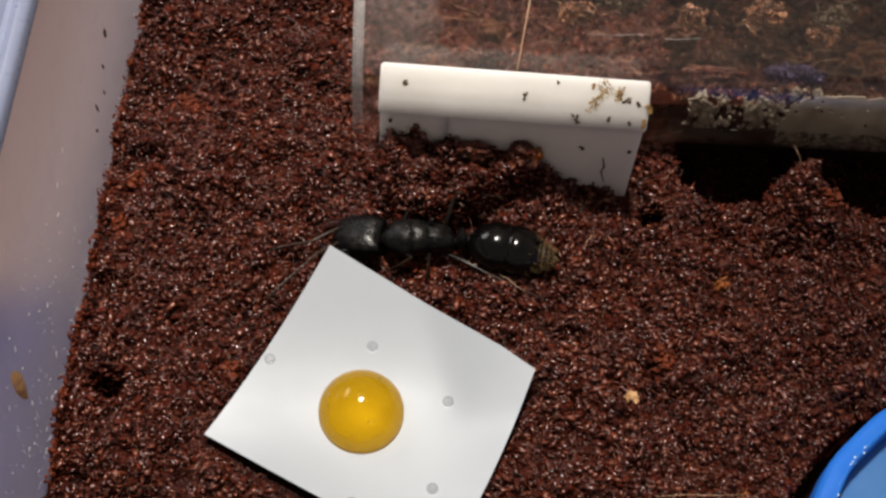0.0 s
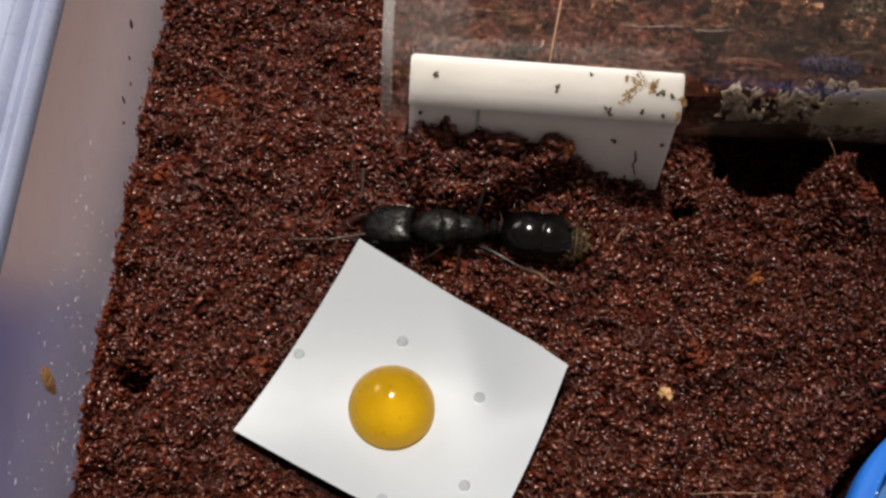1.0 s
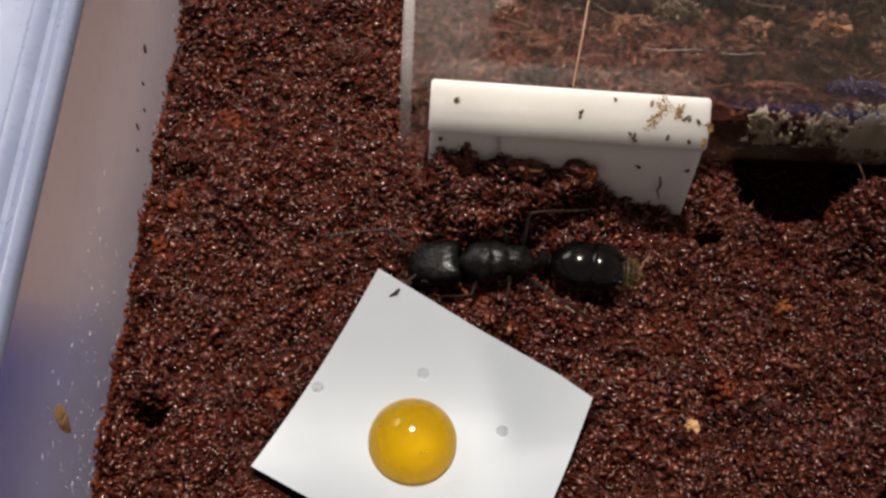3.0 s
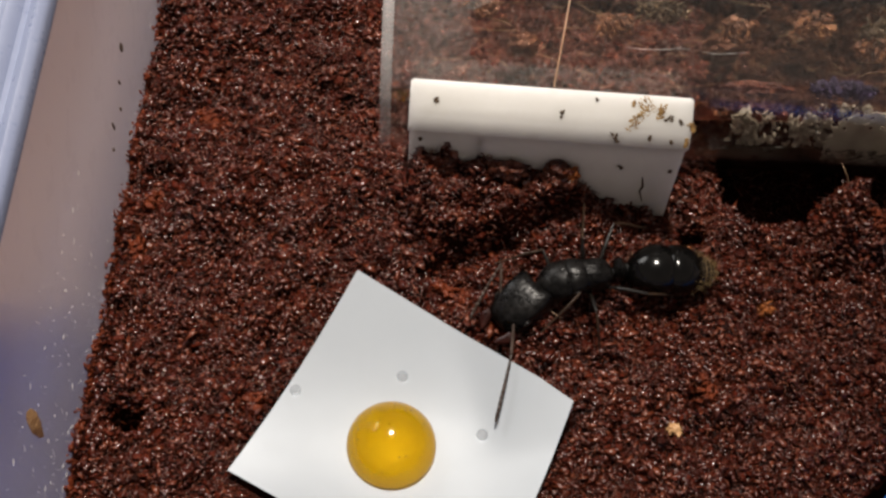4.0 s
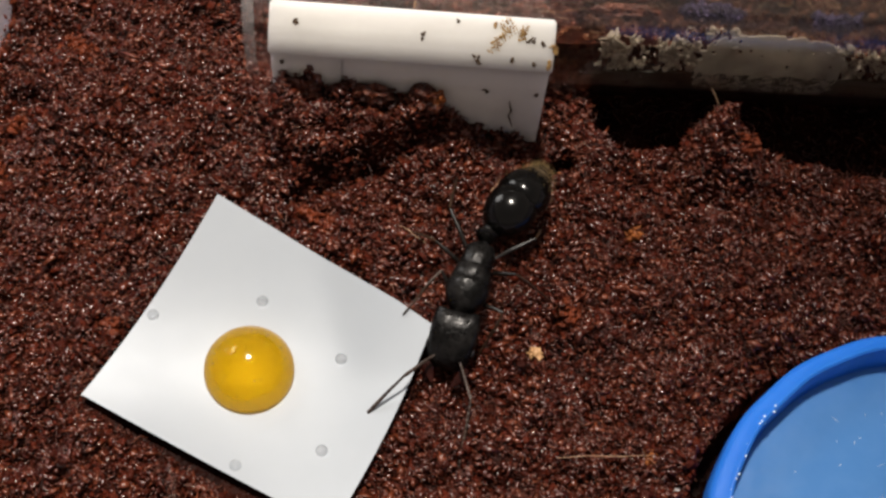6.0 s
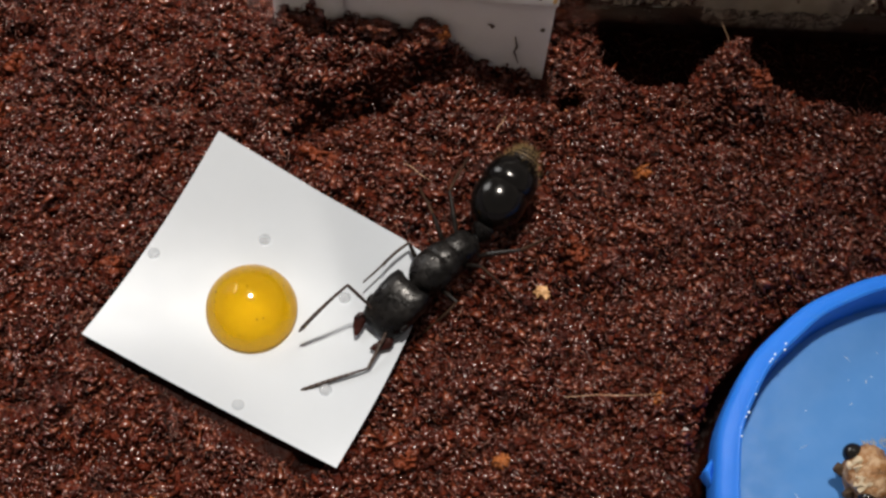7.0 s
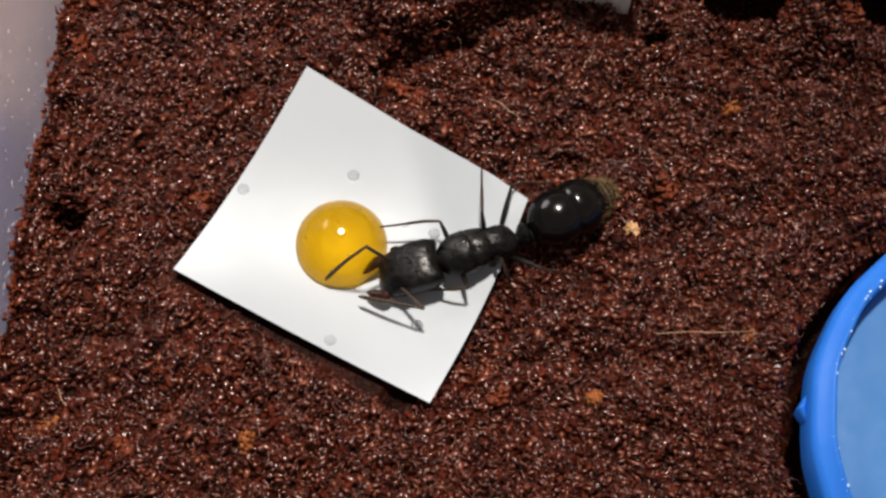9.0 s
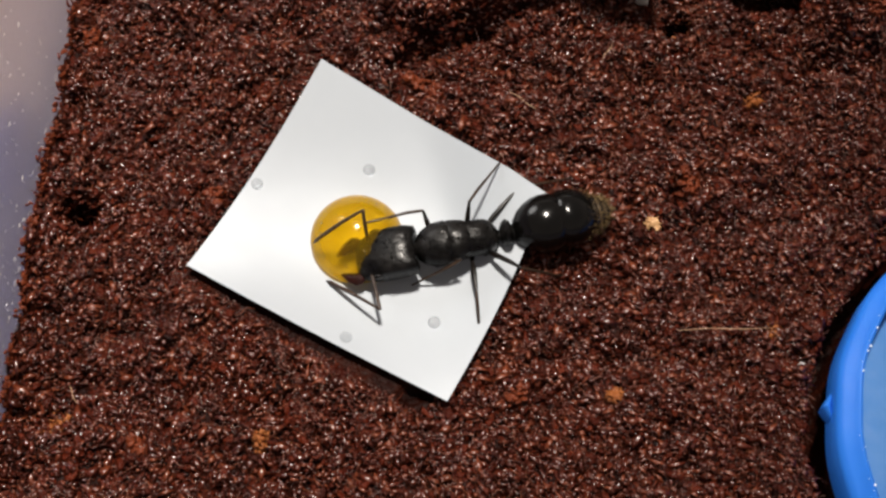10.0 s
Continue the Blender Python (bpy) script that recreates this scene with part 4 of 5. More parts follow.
# ---- loose bits on the soil and the block ----
def build_bits():
    rs = np.random.RandomState(77)
    rows = [("bark_chip", 29.6, 7.4, (0.75, 0.6, 0.4), CHIP, "orange-brown bark chip in the soil"),
            ("bark_chip", 23.9, 12.6, (0.45, 0.4, 0.3), CHIP, "small orange bark chip in the soil"),
            ("bark_chip", 24.0, -0.4, (1.15, 0.85, 0.5), REDCHIP, "reddish bark chip half sunk in the soil"),
            ("tan_crumb", 21.1, -3.7, (0.62, 0.5, 0.4), TANCHIP, "pale tan crumb on the soil"),
            ("bark_chip", -11.2, -2.2, (0.75, 0.7, 0.5), REDCHIP, "reddish bark chip beside the white sheet"),
            ("bark_chip", 10.7, -17.2, (0.9, 0.7, 0.4), REDCHIP, "reddish bark chip in the soil"),
            ("bark_chip", 17.6, -17.3, (0.5, 0.4, 0.35), CHIP, "small pale brown chip in the soil"),
            ("bark_chip", -6.8, -20.8, (0.8, 0.6, 0.4), CHIP, "orange-brown bark chip in the soil"),
            ("bark_chip", 4.2, 7.7, (2.3, 0.6, 0.35), REDCHIP, "long reddish bark flake beside the white sheet"),
            ("bark_chip", -15.5, -21.0, (1.0, 0.7, 0.5), REDCHIP, "reddish bark chip in the soil"),
            ("bark_chip", -21.0, 16.0, (0.9, 0.6, 0.5), REDCHIP, "reddish bark chip against the tub wall"),
            ("bark_chip", 29.3, -12.1, (0.7, 0.4, 0.25), CHIP, "small brown flake at the tip of a stalk"),
            ("pale_crumb", 31.2, -14.6, (0.28, 0.26, 0.22), DUST, "tiny round white crumb on the soil"),
            ("tan_crumb", 31.3, -17.0, (0.4, 0.26, 0.2), TANCHIP, "small tan flake on the soil beside the blue lid"),
            ("bark_chip", -21.6, 11.0, (0.7, 0.9, 0.5), REDCHIP, "reddish bark chip against the tub wall"),
            ("bark_chip", -21.2, -19.5, (1.1, 0.9, 0.5), CHIP, "orange-brown bark chip against the tub wall"),
            ("bark_chip", 38.8, 13.6, (1.1, 0.9, 0.5), REDCHIP, "reddish bark chip in the soil"),
            ("bark_chip", -16.5, 24.0, (2.6, 1.0, 0.4), REDCHIP, "broad reddish flake in the soil")]
    for k, (name, x, y, size, m, label) in enumerate(rows):
        ang = (-30 if size[0] > 2 else 40 * k)
        if m in (CHIP, REDCHIP):  # crumbling chips
            n = int(30 + 45 * size[0] * size[1])
            ob = scatter(name, rs.randn(n, 3).clip(-1.5, 1.5) * size * 0.5, np.exp(rs.normal(math.log(0.22), 0.35, n)).clip(0.1, 0.42), rs, m)
            ob.matrix_basis = P(x, y, float(soil_z(x, y)) + 0.3, 0, 0, ang)
        else:
            ob = part(name, lump(size, k + 1.5, 3, 0.7, 2.2), m, at=P(x, y, float(soil_z(x, y)) + size[2] * 0.55, 0, 0, ang))
        tagged(ob, label, name.replace("_", " "), "chips in the soil")
    for k, (x, y, z, size, m, label) in enumerate(((2.3, 16.7, 4.7, (1.7, 0.7, 1.2), CLOD, "dark brown clod of soil leaning on the white block"), (8.2, 16.4, 4.9, (1.4, 0.7, 0.8), CLOD, "brown clod of soil on the heap by the white block"),
                                                  (12.3, 16.1, 4.9, (1.3, 0.9, 1.1), CLOD, "brown clod of soil on the heap by the white block"), (13.2, 15.9, 4.9, (0.7, 0.6, 0.8), CHIP, "orange-brown clod on the heap by the white block"))):
        tagged(part("soil_clod", lump(size, k + 90.3, 4, 0.75, 2.0), m, at=P(x, y, z, 0, 0, -3)), label, "soil clod", "clods on the heap")
    for k, (x, y, L, a) in enumerate(((11.5, 6.0, 2.6, -38), (25.8, -12.2, 7.0, 2), (18.2, 10.5, 2.0, 60), (-20.5, -17, 2.2, -60))):
        bm = bmesh.new()
        tube(bm, [(-L / 2, 0, 0), (-L / 6, 0.08, 0.12), (L / 6, -0.05, 0.16), (L / 2, 0.05, 0.05)], [0.02, 0.032, 0.03, 0.012], 7)
        ob = part("dry_stalk", bm, PALE, at=P(x, y, float(soil_z(x, y)) + (0.35 if L < 6 else 0.8), 0, 0, a))
        tagged(ob, "thin pale dry stalk lying on the soil", "stalk", "stalks on the soil")
    # dirt on the white block, along the block's own axes
    base = P(0.02, 17.75, 0, 0, 0, -3.2)
    spots = []
    for x, y, z, r, m in [(2.1, 1.3, 11.95, 0.22, DARKBIT), (11.9, 1.0, 11.9, 0.36, DARKBIT), (16.2, 0.0, 10.2, 0.48, DARKBIT), (17.6, 0.9, 11.5, 0.8, YELLOWBIT), (18.4, 1.9, 12.0, 0.75, YELLOWBIT),
             (19.6, 1.6, 12.0, 0.55, YELLOWBIT), (20.4, 1.2, 12.0, 0.22, DARKBIT), (21.2, 1.0, 11.9, 0.3, DARKBIT), (20.0, 1.1, 11.95, 0.2, DARKBIT), (22.1, 0.8, 10.9, 0.34, YELLOWBIT),
             (21.8, -0.1, 8.9, 0.3, YELLOWBIT), (18.9, 0.05, 9.6, 0.14, DARKBIT), (20.6, -0.1, 9.2, 0.14, DARKBIT), (1.0, 0.2, 7.5, 0.18, DARKBIT), (17.2, 0.06, 5.6, 0.2, DARKBIT), (21.2, 0.06, 5.4, 0.2, DARKBIT),
             (14.5, 2.1, 12.05, 0.14, DARKBIT), (17.4, 2.0, 12.05, 0.25, YELLOWBIT)]:
        y -= 0.25
        spots.append((x, -0.34 if z < 8.6 else y, z if z < 8.6 else (10.9 + (y - 0.95) * (0.59 if y > 0.95 else 1.05)), r * 1.0, m))
    for k, (x, y, z, r, m) in enumerate(spots):
        n = int(10 + 40 * r) if m is DARKBIT else int(20 + 60 * r)
        pos = rs.randn(n, 3).clip(-1.7, 1.7) * (r * rs.uniform(0.45, 0.75), r * rs.uniform(0.2, 0.45), 0.03)
        ob = scatter("dirt_speck", pos, rs.uniform(0.05, 0.12, n), rs, m)
        ob.matrix_basis = base @ P(x, y, z, 90 if z < 8.6 else (45 if y < 0.95 else 30), 0, 0) @ P(0, 0, 0.02, 0, 0, 90 + 35 * math.sin(3.7 * k))
        tagged(ob, "brown dirt speck stuck to the white block" if m is DARKBIT else "yellowish crust stuck to the white block", "dirt speck", "specks on the block")
    bm = bmesh.new()
    tube(bm, [(0, -0.08, 0), (0.25, -0.14, -1.2), (0.1, -0.1, -2.0), (0.55, -0.08, -3.6)], [0.05, 0.09, 0.07, 0.04], 6)
    tagged(part("root_hair", bm, DARKBIT, at=base @ P(19.2, -0.3, 4.3)), "dark crooked rootlet against the white block", "rootlet")
    bm = bmesh.new()
    tube(bm, [(11.2, 19.4, 12.1), (11.8, 22.5, 14.6), (12.6, 27.0, 15.9), (13.2, 31.0, 16.0)], [0.06, 0.07, 0.06, 0.03], 6)
    tagged(part("dry_stalk", bm, PALE), "long thin dry stalk leaning across the tube", "stalk")
    bm = bmesh.new()
    tube(bm, [(36.7, 17.2, 3.0), (36.4, 17.5, 3.6), (36.1, 17.9, 4.0), (35.9, 18.4, 4.1)], [0.03, 0.028, 0.024, 0.012], 6)
    tagged(part("dry_stalk", bm, PALE), "short pale fibre standing on a heap of soil", "stalk")
    # marks on the tub wall
    for k, (y, z, a, b, m, label) in enumerate(((24.9, 8.4, 0.3, 0.5, DARKBIT, "brown smear on the tub wall"), (18.5, 6.5, 0.12, 0.5, DARKBIT, "dark splinter on the tub wall"), (20.8, 5.6, 0.15, 0.25, DARKBIT, "dark speck on the tub wall"),
                                               (22.3, 7.2, 0.1, 0.3, DARKBIT, "dark speck on the tub wall"), (-8.6, 10.4, 0.8, 1.8, TANCHIP, "tan husk stuck to the tub wall"), (17.0, 5.4, 0.15, 0.2, DARKBIT, "dark speck on the tub wall"))):
        ob = part("wall_speck", lump((0.1, a, b), k + 70, 2, 0.4, 1.5), m, at=P(float(wall_x(y)) - 0.42 - 0.065 * z, y, z, 0, -4, -2.6))
        tagged(ob, label, "wall speck", "specks on the tub wall")


def build_wall_dust():
    """Pale flecks and short scratches over the inside of the west wall."""
    rs = random.Random(14)
    bm = bmesh.new()
    for k in range(300):
        y = rs.uniform(-30, 34) if k < 110 else rs.gauss(-8, 9)
        z = 1.6 + 13 * rs.random() ** 2.2
        x = float(wall_x(y)) - 0.4 - 0.065 * (z + 1) + 0.02
        L, w, a = rs.choice((0.06, 0.07, 0.08, 0.1, 0.14, 0.3)), rs.uniform(0.02, 0.05), rs.uniform(-0.6, 0.6) + rs.choice((0, 1.4))
        d, n = Vector((0, math.cos(a), math.sin(a))) * L, Vector((0, -math.sin(a), math.cos(a))) * w
        c = Vector((x, y, z))
        top = bm.verts.new(c + Vector((0.05, 0, 0)))
        ring = [bm.verts.new(c + v - Vector((0.065 * v.z, 0, 0))) for v in (d, n, -d, -n)]
        for i in range(4):
            bm.faces.new((ring[i], ring[(i + 1) % 4], top))
    # soil crumbs clinging along the foot of the wall, their orange light put into the colour
    rs2 = np.random.RandomState(19)
    y = rs2.uniform(-30, 40, 3200)
    y = y[vnoise(y, y * 0, 1.7, 25) + 0.6 * vnoise(y, y * 0, 0.5, 26) > 0.02 + 0.25 * rs2.randn(len(y))]
    z = soil_z(wall_x(y) + 0.3, y) + 0.1 + rs2.exponential(0.45, len(y)).clip(0, 2.0)
    x = wall_x(y) - 0.4 - 0.065 * (z + 1) + 0.12
    ob = scatter("lit_wall_crumbs", np.stack([x, y, z], -1), np.exp(rs2.normal(math.log(0.15), 0.35, len(y))).clip(0.07, 0.3), rs2, REDCHIP)
    tagged(ob, "soil crumbs clinging to the foot of the tub wall, coloured redder as if lit", "soil crumbs", kind="stuff")
    tagged(part("wall_dust", bm, DUST), "pale flecks and scratches on the tub wall", "dust", kind="stuff")


# ---- the ant ----
HIPS = {"RF": (1.6, -0.95, 2.6), "RM": (-0.9, -0.9, 2.5), "RH": (-2.0, -0.8, 2.5), "LF": (1.6, 0.95, 2.6), "LM": (-0.9, 0.9, 2.5), "LH": (-2.0, 0.8, 2.5)}
REST = {"RF": (6.0, -3.7), "RM": (-3.2, -6.4), "RH": (-8.2, -4.6), "LF": (5.0, 2.2), "LM": (-0.4, 6.3), "LH": (-8.2, 3.6)}
BONES = {"F": (2.3, 4.5), "M": (3.0, 4.6), "H": (4.0, 5.6)}
SCAPE, FLAG = 3.5, 5.4
NECK, WAIST = (3.0, 0, 3.4), (-3.1, 0, 3.2)
ANT = {}
LONG = 1.1  # stretch of the abdomen


def build_ant():
    top = new("ant")
    tagged(top, "large black queen ant with a glossy abdomen", "ant")
    ANT["top"] = top
    bm = bmesh.new()
    loft(bm, [(3.4, 0, 3.3, 0.34, 0.34, 2), (3.05, 0, 3.32, 0.44, 0.46, 2), (2.9, 0, 3.36, 0.76, 0.72, 2.1), (2.55, 0, 3.44, 1.14, 1.0, 2.2), (2.1, 0, 3.5, 1.38, 1.14, 2.2), (1.6, 0, 3.55, 1.52, 1.25, 2.2), (1.2, 0, 3.58, 1.57, 1.3, 2.2), (0.75, 0, 3.6, 1.55, 1.33, 2.2), (0.6, 0, 3.57, 1.46, 1.26, 2.2), (0.45, 0, 3.6, 1.48, 1.32, 2.2),
              (0.0, 0, 3.6, 1.42, 1.32, 2.2), (-0.5, 0, 3.55, 1.32, 1.27, 2.3), (-0.75, 0, 3.48, 1.22, 1.18, 2.3), (-0.85, 0, 3.46, 1.18, 1.15, 2.3), (-1.0, 0, 3.47, 1.2, 1.18, 2.3), (-1.6, 0, 3.42, 1.2, 1.18, 2.5), (-2.2, 0, 3.32, 1.14, 1.1, 2.6), (-2.65, 0, 3.16, 0.96, 0.92, 2.4), (-2.95, 0, 3.0, 0.6, 0.55, 2), (-3.1, 0, 2.95, 0.35, 0.35, 2)], 44)
    for v in bm.verts:
        v.co += v.co.normalized() * (0.11 * noise.noise(v.co * 1.5) + 0.07 * noise.noise(v.co * 3.5))
        v.co.y *= 1.06
    part("thorax", bm, BODY, top, "dull black finely pitted thorax")
    bm = bmesh.new()
    loft(bm, [(0.4, 0, -0.3, 0.34, 0.34, 2), (-0.05, 0, -0.24, 0.42, 0.44, 2), (-0.3, 0, 0.05, 0.82, 0.85, 2.3), (-0.6, 0, 0.16, 0.95, 1.0, 2.4), (-0.86, 0, 0.05, 0.84, 0.86, 2.2), (-1.05, 0, -0.2, 0.6, 0.55, 2), (-1.4, 0, -0.2, 0.55, 0.5, 2)], 26)
    part("petiole", bm, BODY, top, at=P(*WAIST))
    # gaster: two full plates with a groove between them, then the narrowing tail rings
    bm = bmesh.new()
    loft(bm, [(-0.95, 0, -0.2, 0.4, 0.4, 2), (-1.1, 0, -0.1, 0.82, 0.8, 2), (-1.5, 0, 0.0, 1.36, 1.32, 2.1), (-2.0, 0, 0.05, 1.76, 1.7, 2.1), (-2.6, 0, 0.06, 2.05, 1.98, 2.1), (-3.1, 0, 0.06, 2.14, 2.06, 2.1), (-3.6, 0, 0.06, 2.12, 2.03, 2.1), (-3.95, 0, 0.05, 2.04, 1.95, 2.1), (-4.06, 0, 0.05, 1.97, 1.88, 2.1),
              (-4.17, 0, 0.05, 2.05, 1.96, 2.1), (-4.5, 0, 0.05, 2.14, 2.05, 2.1), (-5.0, 0, 0.03, 2.13, 2.02, 2.1), (-5.5, 0, 0.0, 2.0, 1.88, 2.1), (-5.95, 0, -0.04, 1.8, 1.66, 2.1), (-6.25, 0, -0.08, 1.58, 1.44, 2.1), (-6.4, 0, -0.1, 1.46, 1.32, 2.1)], 44)
    for v in bm.verts:
        v.co.x *= LONG
    gast = part("gaster", bm, GLOSS, top, "glossy black abdomen", at=P(*WAIST))
    ANT["gaster"] = gast
    for x, w, m in ((-6.3, 1.5, AMBER), (-6.5, 1.42, TAIL), (-6.72, 1.28, AMBER), (-6.9, 1.14, TAIL), (-7.1, 0.96, AMBER), (-7.26, 0.82, TAIL), (-7.46, 0.6, AMBER)):
        bm = bmesh.new()
        k = 0.92
        if m is AMBER:
            loft(bm, [(0.1, 0, 0, w * 0.97, w * 0.97 * k, 2.1), (0.03, 0, 0, w, w * k, 2.1), (-0.04, 0, 0, w, w * k, 2.1), (-0.1, 0, 0, w * 0.96, w * 0.96 * k, 2.1)], 32)
        else:
            loft(bm, [(0.22, 0, 0, w * 0.98, w * 0.93, 2.1), (0, 0, 0, w, w * 0.95, 2.1), (-0.2, 0, 0, w * 0.93, w * 0.88, 2.1), (-0.36, 0, -0.02, w * 0.7, w * 0.62, 2.1)], 32)
        for v in bm.verts:
            v.co.y *= 0.98
        part("gaster_ring", bm, m, gast, "straw-coloured band" if m is AMBER else "", at=P(x * LONG, 0, -0.1))
    bm = bmesh.new()
    tube(bm, [(0, 0, 0), (-0.4, 0, -0.05), (-0.75, 0, -0.15)], [0.4, 0.25, 0.04], 10)
    part("gaster_tip", bm, AMBER, gast, at=P(-7.45 * LONG, 0, -0.15))
    bm = bmesh.new()
    rs = random.Random(8)
    for k in range(280):
        s = rs.random() ** 0.5
        x = -5.2 - 2.4 * s
        w = 2.04 - 1.5 * max(0.0, (-5.2 - x) / 2.4) ** 1.3
        a = rs.uniform(-0.3, 3.44)
        p = Vector((x * LONG, w * math.cos(a), 0.92 * w * math.sin(a) - 0.05))
        d = Vector((-0.55, 0.45 * math.cos(a), 0.45 * math.sin(a))) * rs.uniform(0.35, 0.95)
        q = p + d
        u = d.cross(Vector((0, 0, 1))).normalized() * 0.013
        v1, v2, v3 = bm.verts.new(p + u), bm.verts.new(p - u), bm.verts.new(q)
        v4 = bm.verts.new(p + u.cross(d).normalized() * 0.02)
        for f in ((v1, v2, v3), (v2, v4, v3), (v4, v1, v3)):
            bm.faces.new(f)
    tagged(part("bristles", bm, HAIR, gast, "fine golden hairs"), kind="stuff")
    # head, pitched a little down
    bm = bmesh.new()
    loft(bm, [(0.35, 0, 0.0, 0.5, 0.4, 2), (0.12, 0, 0.05, 1.3, 0.8, 2.8), (0.3, 0, 0.1, 1.6, 1.0, 3.2), (0.8, 0, 0.12, 1.72, 1.2, 3.4), (1.7, 0, 0.1, 1.74, 1.26, 3.5), (2.6, 0, 0.02, 1.68, 1.18, 3.4), (3.3, 0, -0.08, 1.6, 1.05, 2.8), (3.8, 0, -0.18, 1.42, 0.82, 2.7), (4.1, 0, -0.28, 1.1, 0.5, 2.4), (4.2, 0, -0.32, 0.6, 0.25, 2)], 40)
    for v in bm.verts:
        x, y, z = v.co
        if x < 1.0:
            v.co.x -= 0.5 * max(0.0, abs(y) - 0.7) * (1 - x)
        if z > 0 and x > 1.6:
            v.co.z += 0.16 * math.exp(-((abs(y) - 0.42) / 0.3) ** 2 - ((x - 3.0) / 0.8) ** 2) - 0.1 * math.exp(-(y / 0.2) ** 2 - ((x - 2.9) / 1.0) ** 2)
        v.co.z -= 0.10 * v.co.x - 0.09 * noise.noise(v.co * 1.5) - 0.05 * noise.noise(v.co * 4)
        v.co.x, v.co.y = v.co.x * 1.05, v.co.y * 1.06
    head = part("head", bm, BODY, top, "dull black square head", at=P(*NECK))
    ANT["head"] = head
    for s in (-1, 1):
        bm = bmesh.new()
        bmesh.ops.create_icosphere(bm, subdivisions=2, radius=1)
        for v in bm.verts:
            v.co = Vector((v.co.x * 0.42, v.co.y * 0.2, v.co.z * 0.34))
        part("eye", bm, EYE, head, "glossy black eye", at=P(2.89, s * 1.72, 0.1))
        bm = bmesh.new()
        loft(bm, [(0, 0, 0, 0.32, 0.28, 2), (0.4, s * 0.12, 0, 0.46, 0.28, 2), (0.85, s * 0.02, -0.03, 0.54, 0.24, 2), (1.3, s * -0.3, -0.05, 0.42, 0.17, 2), (1.65, s * -0.62, -0.06, 0.12, 0.07, 2)], 14)
        for x in (1.0, 1.3, 1.6):
            bm2 = bmesh.ops.create_cone(bm, segments=6, radius1=0.09, radius2=0.02, depth=0.2)
            for v in bm2["verts"]:
                v.co = Matrix.Rotation(s * math.pi / 2, 4, "X") @ v.co
                v.co += Vector((x - 0.15, s * (-0.45 - 0.3 * (x - 0.9)), -0.03))
        part("mandible", bm, MANDIBLE, head, "dark red toothed jaw", at=P(3.88, s * 1.18, -0.62, 0, 2, s * 9))
        bm = bmesh.new()
        tube(bm, [(0, 0, 0), (0.25, 0, 0), (1.1, 0, 0.06), (2.1, 0, 0.04), (SCAPE, 0, 0)], [0.15, 0.10, 0.12, 0.14, 0.13], 10)
        ANT["scape" + "RL"[s > 0]] = part("antenna_scape", bm, FEELER, head)
        bm = bmesh.new()
        pts, rad = [], []
        for k in range(12):
            x0, x1 = FLAG * k / 12, FLAG * (k + 0.86) / 12
            r = 0.10 + 0.055 * min(1, k / 7)
            zz = lambda x: -0.10 * (x / FLAG) ** 2 * FLAG
            pts += [(x0, 0, zz(x0)), (x0 + 0.04, 0, zz(x0)), (x1, 0, zz(x1))]
            rad += [r * 0.72, r * 0.95, r * (1.05 if k < 11 else 0.4)]
        tube(bm, pts, rad, 10)
        ANT["flag" + "RL"[s > 0]] = part("antenna_flagellum", bm, FEELER, head, "ringed dark feeler tip")
    for key in HIPS:
        a, b = BONES[key[1]]
        bm = bmesh.new()
        tube(bm, [(-0.25, 0, -0.2), (0.0, 0, 0), (0.5, 0, 0.04), (a * 0.35, 0, 0.14), (a * 0.6, 0, 0.13), (a * 0.92, 0, 0.03), (a, 0, 0)], [0.3, 0.28, 0.13, 0.2, 0.19, 0.12, 0.1], 10)
        leg = part("leg", bm, LEG, top)
        ANT["leg" + key] = leg
        bm = bmesh.new()
        c = b * 0.52
        tube(bm, [(0, 0, 0), (0.15, 0, 0.02), (c * 0.5, 0, 0.1), (c, 0, 0.06), (c + 0.05, 0, 0.05), (c + (b - c) * 0.5, 0, 0.0), (b - 0.1, 0, 0), (b, 0, -0.03)], [0.1, 0.105, 0.125, 0.11, 0.09, 0.085, 0.075, 0.05], 8)
        tube(bm, [(c - 0.05, 0, -0.05), (c + 0.5, 0.12, -0.2)], [0.04, 0.01], 5)
        ANT["shin" + key] = part("shin", bm, SHIN, leg, "thin brown shin and foot")


# ---- the ant's ways: plan place and heading, head and abdomen turned on the body, feelers on the head ----
ROOT = [(0, 3.62, 9.55, 182.5), (0.5, 3.9, 9.75, 180.5), (1, 3.7, 9.9, 181), (1.5, 3.75, 10.2, 179), (2, 3.9, 10.35, 179), (2.5, 4.0, 10.45, 178), (2.7, 4.15, 10.2, 178), (3.8, 13.65, 7.9, 201), (4, 13.9, 8.1, 193), (4.2, 16.0, 7.4, 225), (4.5, 17.68, 6.75, 231), (5, 17.02, 6.4, 235.5), (5.2, 17.04, 5.8, 236.2), (6.3, 15.66, 0.6, 254), (6.5, 15.18, 0.29, 254), (7, 13.67, -2.37, 221.4), (7.5, 11.98, -4.96, 209.4), (8, 10.24, -5.28, 199.8), (8.5, 8.71, -6.23, 197.4), (9, 9.27, -6.52, 200.2), (9.5, 7.99, -6.06, 200.7), (10, 6.52, -6.24, 193)]
